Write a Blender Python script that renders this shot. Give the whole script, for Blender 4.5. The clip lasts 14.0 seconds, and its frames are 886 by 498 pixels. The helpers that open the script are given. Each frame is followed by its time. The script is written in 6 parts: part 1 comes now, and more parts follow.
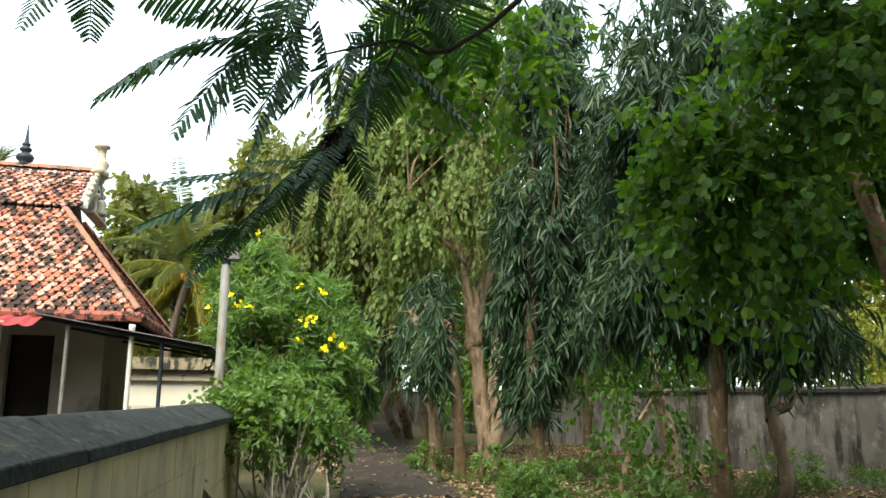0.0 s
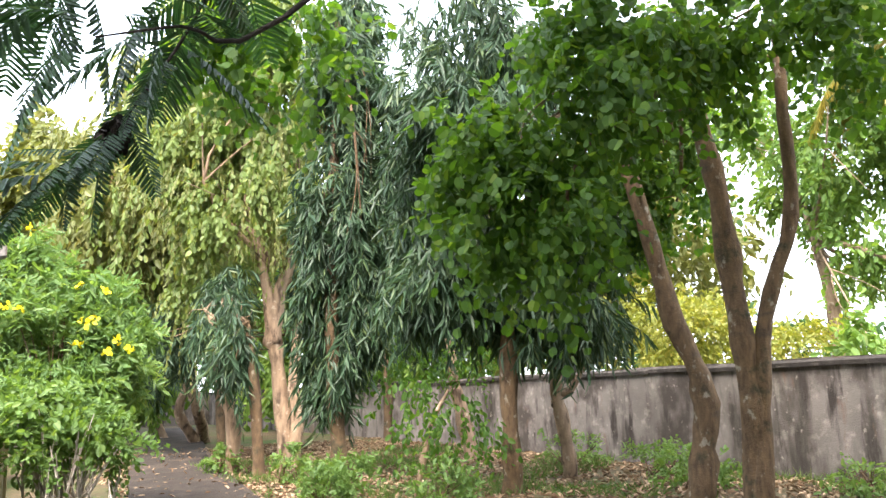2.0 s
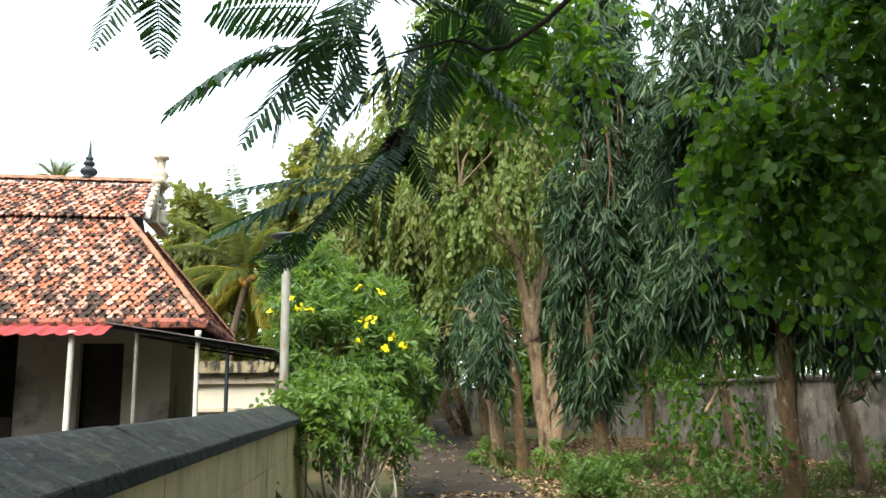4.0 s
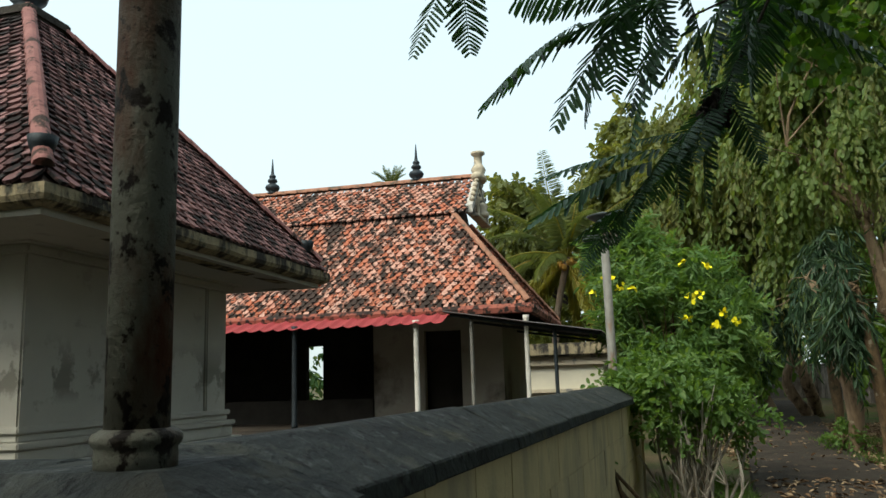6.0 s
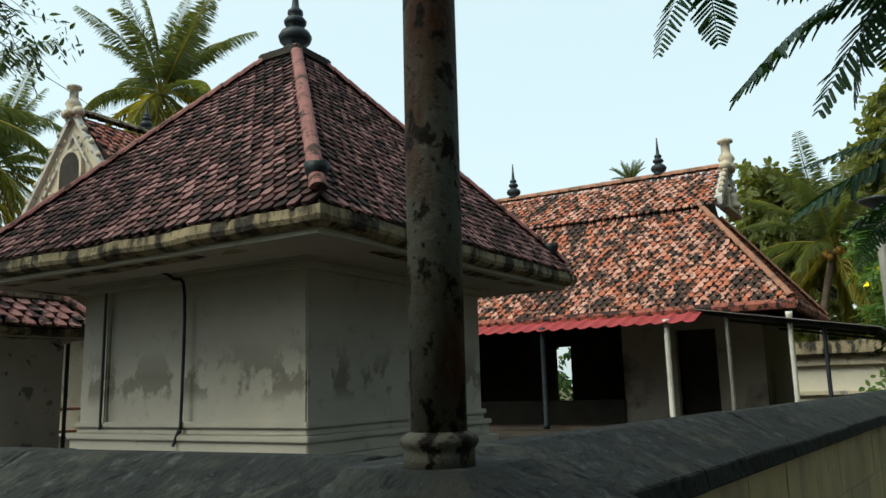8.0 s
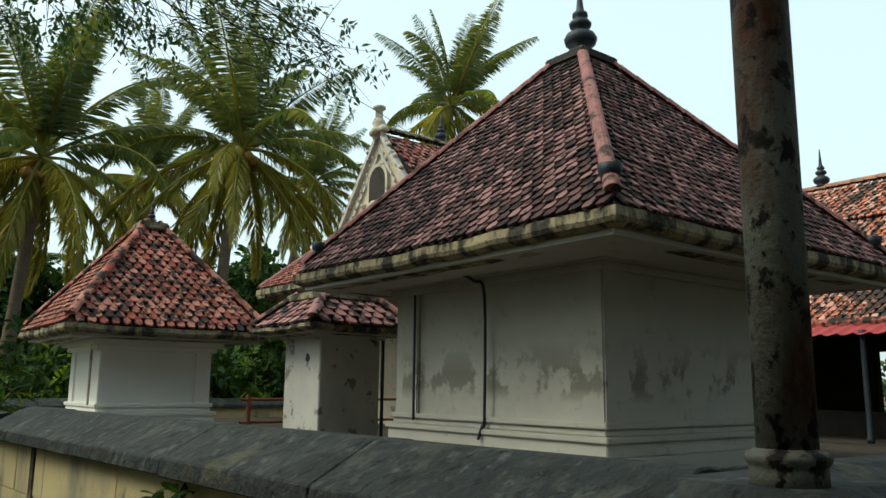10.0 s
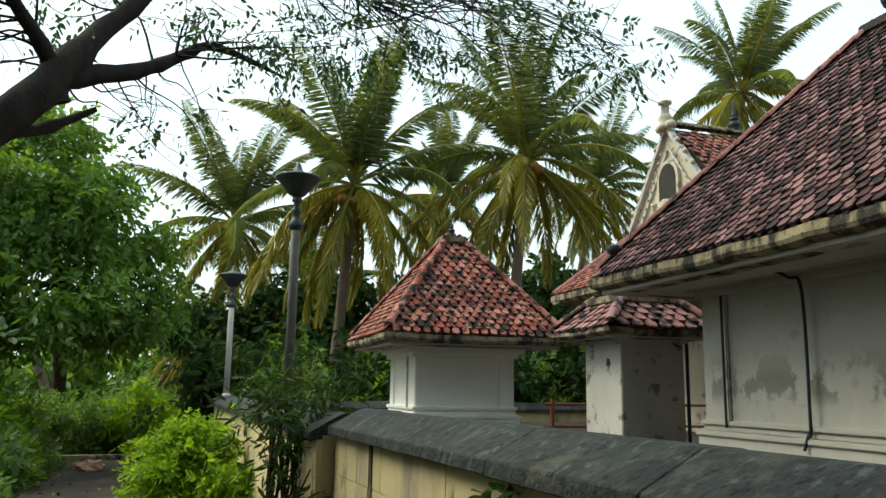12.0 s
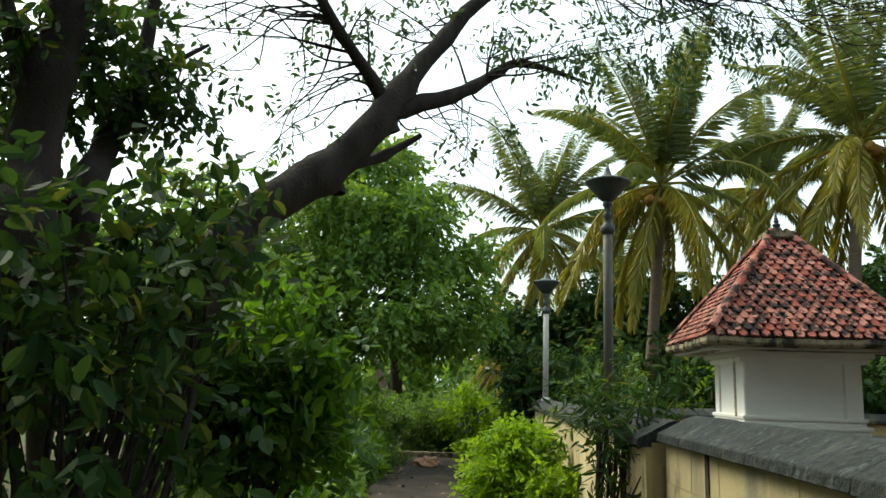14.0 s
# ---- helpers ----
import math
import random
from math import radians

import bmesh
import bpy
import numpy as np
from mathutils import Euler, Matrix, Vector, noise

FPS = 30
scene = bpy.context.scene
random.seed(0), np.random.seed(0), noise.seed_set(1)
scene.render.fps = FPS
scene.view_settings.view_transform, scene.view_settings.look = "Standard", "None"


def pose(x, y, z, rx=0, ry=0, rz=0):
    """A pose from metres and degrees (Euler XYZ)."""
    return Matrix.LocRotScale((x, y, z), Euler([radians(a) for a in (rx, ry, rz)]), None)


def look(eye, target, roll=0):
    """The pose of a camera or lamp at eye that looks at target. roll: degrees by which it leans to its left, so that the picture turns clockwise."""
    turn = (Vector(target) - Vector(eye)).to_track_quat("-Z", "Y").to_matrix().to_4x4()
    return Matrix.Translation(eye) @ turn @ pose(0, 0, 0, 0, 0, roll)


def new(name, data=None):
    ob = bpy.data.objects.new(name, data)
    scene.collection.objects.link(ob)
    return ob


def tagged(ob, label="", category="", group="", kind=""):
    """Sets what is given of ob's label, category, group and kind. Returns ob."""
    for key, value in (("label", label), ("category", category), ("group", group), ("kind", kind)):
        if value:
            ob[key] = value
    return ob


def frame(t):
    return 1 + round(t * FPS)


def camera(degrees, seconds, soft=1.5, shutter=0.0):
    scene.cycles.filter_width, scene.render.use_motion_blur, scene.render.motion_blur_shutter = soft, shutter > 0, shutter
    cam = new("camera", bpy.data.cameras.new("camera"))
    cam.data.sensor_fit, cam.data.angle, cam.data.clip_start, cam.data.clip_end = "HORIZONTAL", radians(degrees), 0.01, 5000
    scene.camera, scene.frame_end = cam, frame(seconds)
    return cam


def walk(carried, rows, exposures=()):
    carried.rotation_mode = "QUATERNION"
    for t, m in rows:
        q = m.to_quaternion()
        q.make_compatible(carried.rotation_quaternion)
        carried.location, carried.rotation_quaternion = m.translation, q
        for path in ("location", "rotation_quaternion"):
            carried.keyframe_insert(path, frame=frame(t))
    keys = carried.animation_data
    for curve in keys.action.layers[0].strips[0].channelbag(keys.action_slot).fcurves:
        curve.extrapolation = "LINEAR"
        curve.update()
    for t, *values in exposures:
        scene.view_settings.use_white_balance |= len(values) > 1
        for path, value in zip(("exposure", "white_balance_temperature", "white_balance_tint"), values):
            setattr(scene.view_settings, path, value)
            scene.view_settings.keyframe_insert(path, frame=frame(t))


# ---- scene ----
cam = camera(58.9, 14.0)
PATH = [
    (0, (-3.559, -3.130, 1.605), (-1.647, -3.587, 1.973), 0.57),
    (0.5, (-3.555, -3.146, 1.606), (-1.696, -3.788, 1.969), -0.32),
    (1, (-3.548, -3.155, 1.601), (-1.741, -3.934, 1.961), -0.97),
    (1.5, (-3.556, -3.174, 1.614), (-1.794, -4.051, 1.966), -1.56),
    (2, (-3.563, -3.170, 1.620), (-1.824, -4.095, 1.969), -2.03),
    (2.5, (-3.581, -3.147, 1.612), (-1.834, -4.057, 1.959), -2.27),
    (3, (-3.564, -3.113, 1.616), (-1.755, -3.889, 1.966), -2.16),
    (3.5, (-3.542, -3.080, 1.621), (-1.655, -3.640, 1.974), -1.55),
    (4, (-3.534, -3.053, 1.625), (-1.595, -3.385, 1.983), -0.89),
    (4.2, (-3.531, -3.044, 1.626), (-1.577, -3.274, 1.985), -0.70),
    (6.3, (-3.483, -3.019, 1.626), (-1.585, -2.481, 1.954), -1.90),
    (6.5, (-3.491, -3.016, 1.628), (-1.608, -2.425, 1.957), -1.86),
    (7, (-3.513, -3.011, 1.632), (-1.683, -2.277, 1.965), -1.83),
    (7.5, (-3.529, -3.000, 1.636), (-1.758, -2.133, 1.974), -1.80),
    (7.7, (-3.544, -3.002, 1.638), (-1.803, -2.079, 1.979), -1.74),
    (9.8, (-3.640, -2.962, 1.658), (-2.379, -1.450, 2.004), 0.61),
    (10, (-3.647, -2.968, 1.657), (-2.428, -1.421, 2.004), 0.59),
    (10.5, (-3.658, -2.956, 1.655), (-2.593, -1.300, 2.004), 0.42),
    (11, (-3.677, -2.933, 1.657), (-2.793, -1.173, 2.008), 0.52),
    (11.5, (-3.696, -2.934, 1.658), (-2.973, -1.103, 2.008), 0.69),
    (12, (-3.706, -2.923, 1.656), (-3.124, -1.042, 2.006), 0.87),
    (12.5, (-3.725, -2.916, 1.656), (-3.305, -0.992, 2.004), 1.36),
    (13, (-3.746, -2.915, 1.653), (-3.527, -0.957, 1.999), 1.66),
    (13.5, (-3.768, -2.909, 1.655), (-3.760, -0.939, 2.001), 1.64),
    (14, (-3.792, -2.914, 1.656), (-3.969, -0.952, 2.001), 1.72),
]
walk(cam, [(t, look(eye, target, roll)) for t, eye, target, roll in PATH],
     exposures=[(0.0, 2.5, 6300, 0), (1.0, 3.15, 6300, 6), (2.0, 3.75, 6200, 16), (3.0, 3.65, 6200, 16), (4.2, 2.4, 6300, 0), (6.3, 1.4, 6250, -3), (7.7, 1.25, 6200, -5), (10.0, 1.35, 6150, -7), (11.0, 1.5, 6150, -6), (14.0, 1.85, 6350, -5)])

# ---- daylight: bright haze, low sun through it ----
world = bpy.data.worlds.new("sky")
scene.world = world
world.use_nodes = True
wn = world.node_tree
sky = wn.nodes.new("ShaderNodeTexSky")
sky.sky_type, sky.sun_disc = "NISHITA", False
sky.sun_elevation, sky.sun_rotation = radians(52), radians(-59)
sky.air_density, sky.dust_density, sky.ozone_density = 0.9, 6.0, 0.8
haze = wn.nodes.new("ShaderNodeMix")
haze.data_type = "RGBA"
haze.inputs[0].default_value = 0.72
haze.inputs[7].default_value = (2.62, 2.80, 2.82, 1)
wn.links.new(sky.outputs[0], haze.inputs[6])
wn.links.new(haze.outputs[2], wn.nodes["Background"].inputs[0])
wn.nodes["Background"].inputs[1].default_value = 0.15
sun = new("sun", bpy.data.lights.new("sun", "SUN"))
sun.data.energy, sun.data.angle, sun.data.color = 0.9, radians(28), (1.0, 0.90, 0.76)
SUN_FROM = Vector((-0.50, 0.30, 0.75))
sun.matrix_world = look((0, 0, 30), Vector((0, 0, 30)) - SUN_FROM)


# ---- materials ----
def node_mat(name):
    m = bpy.data.materials.new(name)
    m.use_nodes = True
    return m, m.node_tree, m.node_tree.nodes["Principled BSDF"]


def noise_tex(nt, scale, detail=4.0, stretch=(1, 1, 1), object_space=False):
    tc = nt.nodes.new("ShaderNodeTexCoord") if object_space else nt.nodes.new("ShaderNodeNewGeometry")
    mp = nt.nodes.new("ShaderNodeMapping")
    mp.inputs["Scale"].default_value = stretch
    nt.links.new(tc.outputs["Object" if object_space else "Position"], mp.inputs["Vector"])
    n = nt.nodes.new("ShaderNodeTexNoise")
    n.inputs["Scale"].default_value, n.inputs["Detail"].default_value = scale, detail
    n.inputs["Roughness"].default_value = 0.62
    nt.links.new(mp.outputs[0], n.inputs["Vector"])
    return n.outputs["Fac"]


def ramp(nt, fac, lo, hi):
    r = nt.nodes.new("ShaderNodeMapRange")
    r.inputs["From Min"].default_value, r.inputs["From Max"].default_value = lo, hi
    nt.links.new(fac, r.inputs["Value"])
    return r.outputs[0]


def mixed(nt, fac, a, b):
    m = nt.nodes.new("ShaderNodeMix")
    m.data_type = "RGBA"
    nt.links.new(fac, m.inputs[0])
    for value, slot in ((a, 6), (b, 7)):
        if isinstance(value, tuple):
            m.inputs[slot].default_value = (*value, 1)
        else:
            nt.links.new(value, m.inputs[slot])
    return m.outputs[2]


def per_piece(nt):
    """A random value for each piece, loose or joined."""
    info, geo = nt.nodes.new("ShaderNodeObjectInfo"), nt.nodes.new("ShaderNodeNewGeometry")
    add, wrap = nt.nodes.new("ShaderNodeMath"), nt.nodes.new("ShaderNodeMath")
    add.operation, wrap.operation = "ADD", "FRACT"
    nt.links.new(info.outputs["Random"], add.inputs[0])
    nt.links.new(geo.outputs["Random Per Island"], add.inputs[1])
    nt.links.new(add.outputs[0], wrap.inputs[0])
    return wrap.outputs[0]


def surface(name, a, b, scale=6.0, rough=0.8, bump=0.3, fine=60.0, stains=(), metal=0.0, pieces=None, piece_mix=0.5, stretch=(1, 1, 1), band=None):
    """Two tones over noise, with stains: (colour, scale, lo, hi, stretch); band: flaked patches between two heights."""
    m, nt, bs = node_mat(name)
    col = mixed(nt, ramp(nt, noise_tex(nt, scale, 5, stretch), 0.32, 0.68), a, b)
    if pieces:
        rnd = ramp(nt, per_piece(nt), 0.25, 0.8)
        sc = nt.nodes.new("ShaderNodeMath")
        sc.operation = "MULTIPLY"
        sc.inputs[1].default_value = piece_mix
        nt.links.new(rnd, sc.inputs[0])
        col = mixed(nt, sc.outputs[0], col, pieces)
    for colour, s, lo, hi, st in stains:
        col = mixed(nt, ramp(nt, noise_tex(nt, s, 6, st), lo, hi), col, colour)
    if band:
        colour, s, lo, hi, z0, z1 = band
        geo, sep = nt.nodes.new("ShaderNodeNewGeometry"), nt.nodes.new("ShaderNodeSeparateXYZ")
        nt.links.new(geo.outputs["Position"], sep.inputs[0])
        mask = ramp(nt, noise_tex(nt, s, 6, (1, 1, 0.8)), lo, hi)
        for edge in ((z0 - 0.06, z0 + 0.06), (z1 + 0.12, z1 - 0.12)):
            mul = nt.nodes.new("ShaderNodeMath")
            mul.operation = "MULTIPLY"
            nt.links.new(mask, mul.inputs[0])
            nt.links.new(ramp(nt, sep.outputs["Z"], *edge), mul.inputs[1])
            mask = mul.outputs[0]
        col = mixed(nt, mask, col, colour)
    nt.links.new(col, bs.inputs["Base Color"])
    bs.inputs["Roughness"].default_value, bs.inputs["Metallic"].default_value = rough, metal
    bs.inputs["Specular IOR Level"].default_value = 0.12
    bp = nt.nodes.new("ShaderNodeBump")
    bp.inputs["Strength"].default_value, bp.inputs["Distance"].default_value = bump, 0.02
    nt.links.new(noise_tex(nt, fine, 6), bp.inputs["Height"])
    nt.links.new(bp.outputs[0], bs.inputs["Normal"])
    return m


def leaf_mat(name, a, b, c, through_light=0.35, rough=0.55, gloss=0.38):
    m, nt, bs = node_mat(name)
    rnd = per_piece(nt)
    col = mixed(nt, ramp(nt, rnd, 0.0, 0.7), a, b)
    col = mixed(nt, ramp(nt, rnd, 0.8, 1.0), col, c)
    col = mixed(nt, ramp(nt, noise_tex(nt, 0.9, 3), 0.35, 0.75), col, a)
    nt.links.new(col, bs.inputs["Base Color"])
    bs.inputs["Roughness"].default_value = rough
    bs.inputs["Specular IOR Level"].default_value = gloss
    tr, mx = nt.nodes.new("ShaderNodeBsdfTranslucent"), nt.nodes.new("ShaderNodeMixShader")
    bright = nt.nodes.new("ShaderNodeMix")
    bright.data_type, bright.blend_type = "RGBA", "MULTIPLY"
    bright.inputs[0].default_value = 1.0
    bright.inputs[7].default_value = (1.9, 1.7, 0.7, 1)
    nt.links.new(col, bright.inputs[6])
    nt.links.new(bright.outputs[2], tr.inputs["Color"])
    mx.inputs[0].default_value = through_light
    nt.links.new(bs.outputs[0], mx.inputs[1])
    nt.links.new(tr.outputs[0], mx.inputs[2])
    nt.links.new(mx.outputs[0], nt.nodes["Material Output"].inputs["Surface"])
    return m


S1 = (1, 1, 1)
STREAK = (1.7, 1.7, 0.5)
M = {}
M["ground"] = surface("ground", (0.10, 0.072, 0.045), (0.058, 0.055, 0.028), 0.8, 0.95, 0.8, 25, [((0.045, 0.075, 0.02), 0.35, 0.48, 0.62, S1), ((0.15, 0.10, 0.065), 9, 0.55, 0.7, S1)])
M["path"] = surface("path", (0.044, 0.036, 0.029), (0.027, 0.022, 0.018), 2.5, 0.9, 0.5, 40, [((0.075, 0.058, 0.044), 1.1, 0.5, 0.7, S1), ((0.05, 0.05, 0.04), 5, 0.58, 0.7, S1)])
M["litter"] = surface("litter", (0.17, 0.105, 0.06), (0.10, 0.06, 0.035), 30, 0.8, 0.2, 90, pieces=(0.36, 0.27, 0.17), piece_mix=0.8)
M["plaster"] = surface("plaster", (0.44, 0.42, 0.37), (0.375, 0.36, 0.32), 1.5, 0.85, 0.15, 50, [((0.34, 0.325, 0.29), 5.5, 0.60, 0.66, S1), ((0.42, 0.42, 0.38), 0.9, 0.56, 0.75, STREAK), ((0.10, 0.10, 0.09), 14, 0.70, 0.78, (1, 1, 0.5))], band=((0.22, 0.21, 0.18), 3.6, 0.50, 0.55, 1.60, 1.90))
M["plaster_old"] = surface("plaster_old", (0.52, 0.455, 0.34), (0.43, 0.375, 0.29), 2.0, 0.9, 0.25, 50, [((0.22, 0.21, 0.19), 3.5, 0.56, 0.63, S1), ((0.10, 0.10, 0.09), 9, 0.62, 0.72, (1, 1, 0.6))])
M["plaster_clean"] = surface("plaster_clean", (0.80, 0.785, 0.73), (0.75, 0.735, 0.69), 1.5, 0.85, 0.1, 50, [((0.50, 0.50, 0.48), 1.6, 0.66, 0.78, STREAK)])
M["plaster_peel"] = surface("plaster_peel", (0.50, 0.48, 0.44), (0.40, 0.385, 0.355), 2.0, 0.9, 0.3, 50, [((0.20, 0.19, 0.175), 4.5, 0.585, 0.62, S1), ((0.06, 0.055, 0.05), 2.6, 0.64, 0.66, S1)])
M["eave_stone"] = surface("eave_stone", (0.36, 0.30, 0.19), (0.21, 0.175, 0.115), 5, 0.9, 0.6, 45, [((0.045, 0.04, 0.035), 6, 0.46, 0.56, (1, 1, 0.4)), ((0.10, 0.10, 0.08), 18, 0.52, 0.7, S1)])
M["yellow_wash"] = surface("yellow_wash", (0.57, 0.47, 0.26), (0.46, 0.38, 0.22), 2.2, 0.9, 0.35, 45, [((0.28, 0.25, 0.18), 1.4, 0.50, 0.70, STREAK), ((0.10, 0.095, 0.075), 3.2, 0.60, 0.72, (1.4, 1.4, 0.7))])
M["joint"] = surface("joint", (0.46, 0.39, 0.24), (0.36, 0.30, 0.19), 5, 0.95, 0.4)
M["coping"] = surface("coping", (0.038, 0.043, 0.042), (0.018, 0.020, 0.020), 4.5, 0.7, 1.0, 22, [((0.085, 0.092, 0.09), 16, 0.56, 0.68, (1, 1, 0.6)), ((0.012, 0.012, 0.012), 24, 0.56, 0.63, S1), ((0.05, 0.053, 0.047), 11, 0.54, 0.70, S1), ((0.11, 0.11, 0.085), 3.5, 0.58, 0.72, S1), ((0.035, 0.035, 0.03), 7, 0.56, 0.68, S1), ((0.16, 0.15, 0.08), 1.2, 0.58, 0.72, S1)])
M["tile_dark"] = surface("tile_dark", (0.075, 0.038, 0.038), (0.045, 0.027, 0.028), 9, 0.85, 0.3, 70, [((0.018, 0.016, 0.016), 9, 0.50, 0.58, S1), ((0.02, 0.017, 0.017), 2.2, 0.54, 0.66, S1)], pieces=(0.31, 0.175, 0.175), piece_mix=0.7)
M["tile_orange"] = surface("tile_orange", (0.43, 0.148, 0.085), (0.31, 0.10, 0.06), 7, 0.8, 0.3, 70, [((0.05, 0.035, 0.03), 2.4, 0.52, 0.60, S1), ((0.04, 0.03, 0.026), 9.5, 0.49, 0.54, S1)], pieces=(0.52, 0.33, 0.27), piece_mix=0.75)
M["tile_red"] = surface("tile_red", (0.34, 0.10, 0.07), (0.22, 0.065, 0.05), 7, 0.8, 0.3, 70, [((0.04, 0.03, 0.028), 3.2, 0.54, 0.61, S1), ((0.035, 0.028, 0.026), 11, 0.50, 0.56, S1)], pieces=(0.46, 0.22, 0.17), piece_mix=0.8)
M["tile_cell"] = surface("tile_cell", (0.30, 0.15, 0.14), (0.20, 0.09, 0.085), 7, 0.8, 0.3, 70, [((0.03, 0.024, 0.024), 5, 0.50, 0.56, S1)], pieces=(0.34, 0.20, 0.19), piece_mix=0.6)
M["hip_pink"] = surface("hip_pink", (0.29, 0.14, 0.13), (0.20, 0.09, 0.085), 6, 0.75, 0.4, 50, [((0.05, 0.035, 0.03), 7, 0.53, 0.62, S1)])
M["ridge_clay"] = surface("ridge_clay", (0.36, 0.19, 0.13), (0.25, 0.12, 0.08), 6, 0.85, 0.4, 50, [((0.10, 0.09, 0.07), 6, 0.54, 0.66, S1)])
M["deck"] = surface("deck", (0.05, 0.035, 0.03), (0.03, 0.022, 0.02), 6, 0.9, 0.2)
M["red_sheet"] = surface("red_sheet", (0.32, 0.055, 0.06), (0.24, 0.042, 0.045), 3, 0.5, 0.1, 40)
M["dark_sheet"] = surface("dark_sheet", (0.07, 0.055, 0.05), (0.11, 0.10, 0.10), 4, 0.6, 0.2, 40)
M["dark_metal"] = surface("dark_metal", (0.045, 0.055, 0.065), (0.03, 0.035, 0.04), 12, 0.5, 0.2, 60, metal=0.4)
M["rusty_pole"] = surface("rusty_pole", (0.13, 0.135, 0.115), (0.085, 0.075, 0.06), 4, 0.65, 0.4, 55, [((0.075, 0.032, 0.018), 3.5, 0.50, 0.64, (2, 2, 0.7)), ((0.014, 0.011, 0.01), 20, 0.55, 0.60, (1, 1, 0.7)), ((0.02, 0.016, 0.013), 60, 0.60, 0.66, S1)], metal=0.1)
M["grey_pole"] = surface("grey_pole", (0.22, 0.22, 0.205), (0.16, 0.15, 0.135), 5, 0.6, 0.2, 55, [((0.16, 0.09, 0.05), 4, 0.58, 0.7, STREAK)], metal=0.2)
M["lamp_grey"] = surface("lamp_grey", (0.09, 0.105, 0.105), (0.06, 0.07, 0.07), 8, 0.5, 0.1, metal=0.2)
M["post_white"] = surface("post_white", (0.62, 0.60, 0.56), (0.5, 0.48, 0.44), 4, 0.7, 0.2, 50, [((0.22, 0.10, 0.05), 6, 0.62, 0.72, S1)])
# near-black colour standing in for shade inside the hall and gable niches
M["inside_shade"] = surface("inside_shade", (0.05, 0.045, 0.04), (0.03, 0.028, 0.025), 3, 0.9, 0.2)
M["hall_wall"] = surface("hall_wall", (0.42, 0.39, 0.34), (0.34, 0.31, 0.27), 1.8, 0.9, 0.2, 50, [((0.10, 0.085, 0.075), 1.3, 0.52, 0.70, S1)])
M["old_wall"] = surface("old_wall", (0.22, 0.20, 0.18), (0.15, 0.135, 0.12), 1.2, 0.95, 0.5, 40, [((0.34, 0.31, 0.27), 4, 0.56, 0.74, S1), ((0.045, 0.04, 0.032), 1.1, 0.48, 0.66, (1.2, 1.2, 0.35)), ((0.05, 0.043, 0.038), 4.0, 0.53, 0.66, (1, 1, 0.22)), ((0.16, 0.10, 0.07), 2.3, 0.60, 0.70, (1, 1, 0.25)), ((0.07, 0.06, 0.052), 0.7, 0.50, 0.62, S1), ((0.30, 0.27, 0.23), 9.0, 0.62, 0.70, S1)])
M["wall_cap"] = surface("wall_cap", (0.07, 0.062, 0.055), (0.03, 0.028, 0.025), 5, 0.95, 0.6, 40, [((0.17, 0.15, 0.13), 3, 0.58, 0.72, S1)])
M["cream"] = surface("cream", (0.66, 0.62, 0.50), (0.58, 0.54, 0.45), 2, 0.9, 0.2)
M["bark"] = surface("bark", (0.165, 0.112, 0.062), (0.075, 0.051, 0.032), 14, 0.95, 1.0, 30, [((0.25, 0.22, 0.165), 7, 0.60, 0.66, (1, 1, 0.7)), ((0.04, 0.042, 0.025), 3, 0.56, 0.68, S1), ((0.07, 0.055, 0.042), 2.2, 0.58, 0.72, (0.6, 0.6, 2))], stretch=(1, 1, 0.35))
M["bark_pale"] = surface("bark_pale", (0.33, 0.235, 0.15), (0.17, 0.12, 0.08), 11, 0.95, 1.0, 28, [((0.085, 0.06, 0.042), 5, 0.53, 0.64, (1, 1, 0.35)), ((0.40, 0.33, 0.24), 6, 0.60, 0.68, S1)], stretch=(1, 1, 0.25))
M["bark_dark"] = surface("bark_dark", (0.055, 0.047, 0.042), (0.03, 0.026, 0.024), 9, 0.95, 0.9, 40, stretch=(1, 1, 0.3))
M["twig_grey"] = surface("twig_grey", (0.42, 0.38, 0.33), (0.30, 0.26, 0.22), 20, 0.9, 0.3)
M["palm_bark"] = surface("palm_bark", (0.21, 0.16, 0.12), (0.14, 0.105, 0.08), 6, 0.95, 0.8, 30, stretch=(1, 1, 6))
M["coconut"] = surface("coconut", (0.46, 0.23, 0.05), (0.30, 0.19, 0.05), 8, 0.6, 0.2)
M["flower"] = surface("flower", (0.86, 0.78, 0.03), (0.82, 0.70, 0.02), 9, 0.6, 0.1)
M["rust_rail"] = surface("rust_rail", (0.24, 0.09, 0.05), (0.15, 0.06, 0.04), 9, 0.8, 0.3)
M["cloth"] = surface("cloth", (0.30, 0.12, 0.07), (0.42, 0.30, 0.20), 14, 0.9, 0.4)
M["leaf_mast"] = leaf_mat("leaf_mast", (0.018, 0.042, 0.020), (0.045, 0.085, 0.040), (0.11, 0.15, 0.05), 0.22, 0.5, 0.3)
M["leaf_light"] = leaf_mat("leaf_light", (0.09, 0.14, 0.035), (0.15, 0.20, 0.05), (0.25, 0.25, 0.07), 0.42)
M["leaf_olive"] = leaf_mat("leaf_olive", (0.095, 0.115, 0.03), (0.15, 0.17, 0.05), (0.22, 0.20, 0.07), 0.4)
M["leaf_broad"] = leaf_mat("leaf_broad", (0.032, 0.082, 0.010), (0.065, 0.14, 0.014), (0.13, 0.21, 0.02), 0.5, 0.62)
M["leaf_shrub"] = leaf_mat("leaf_shrub", (0.075, 0.145, 0.035), (0.125, 0.21, 0.05), (0.17, 0.25, 0.06), 0.42)
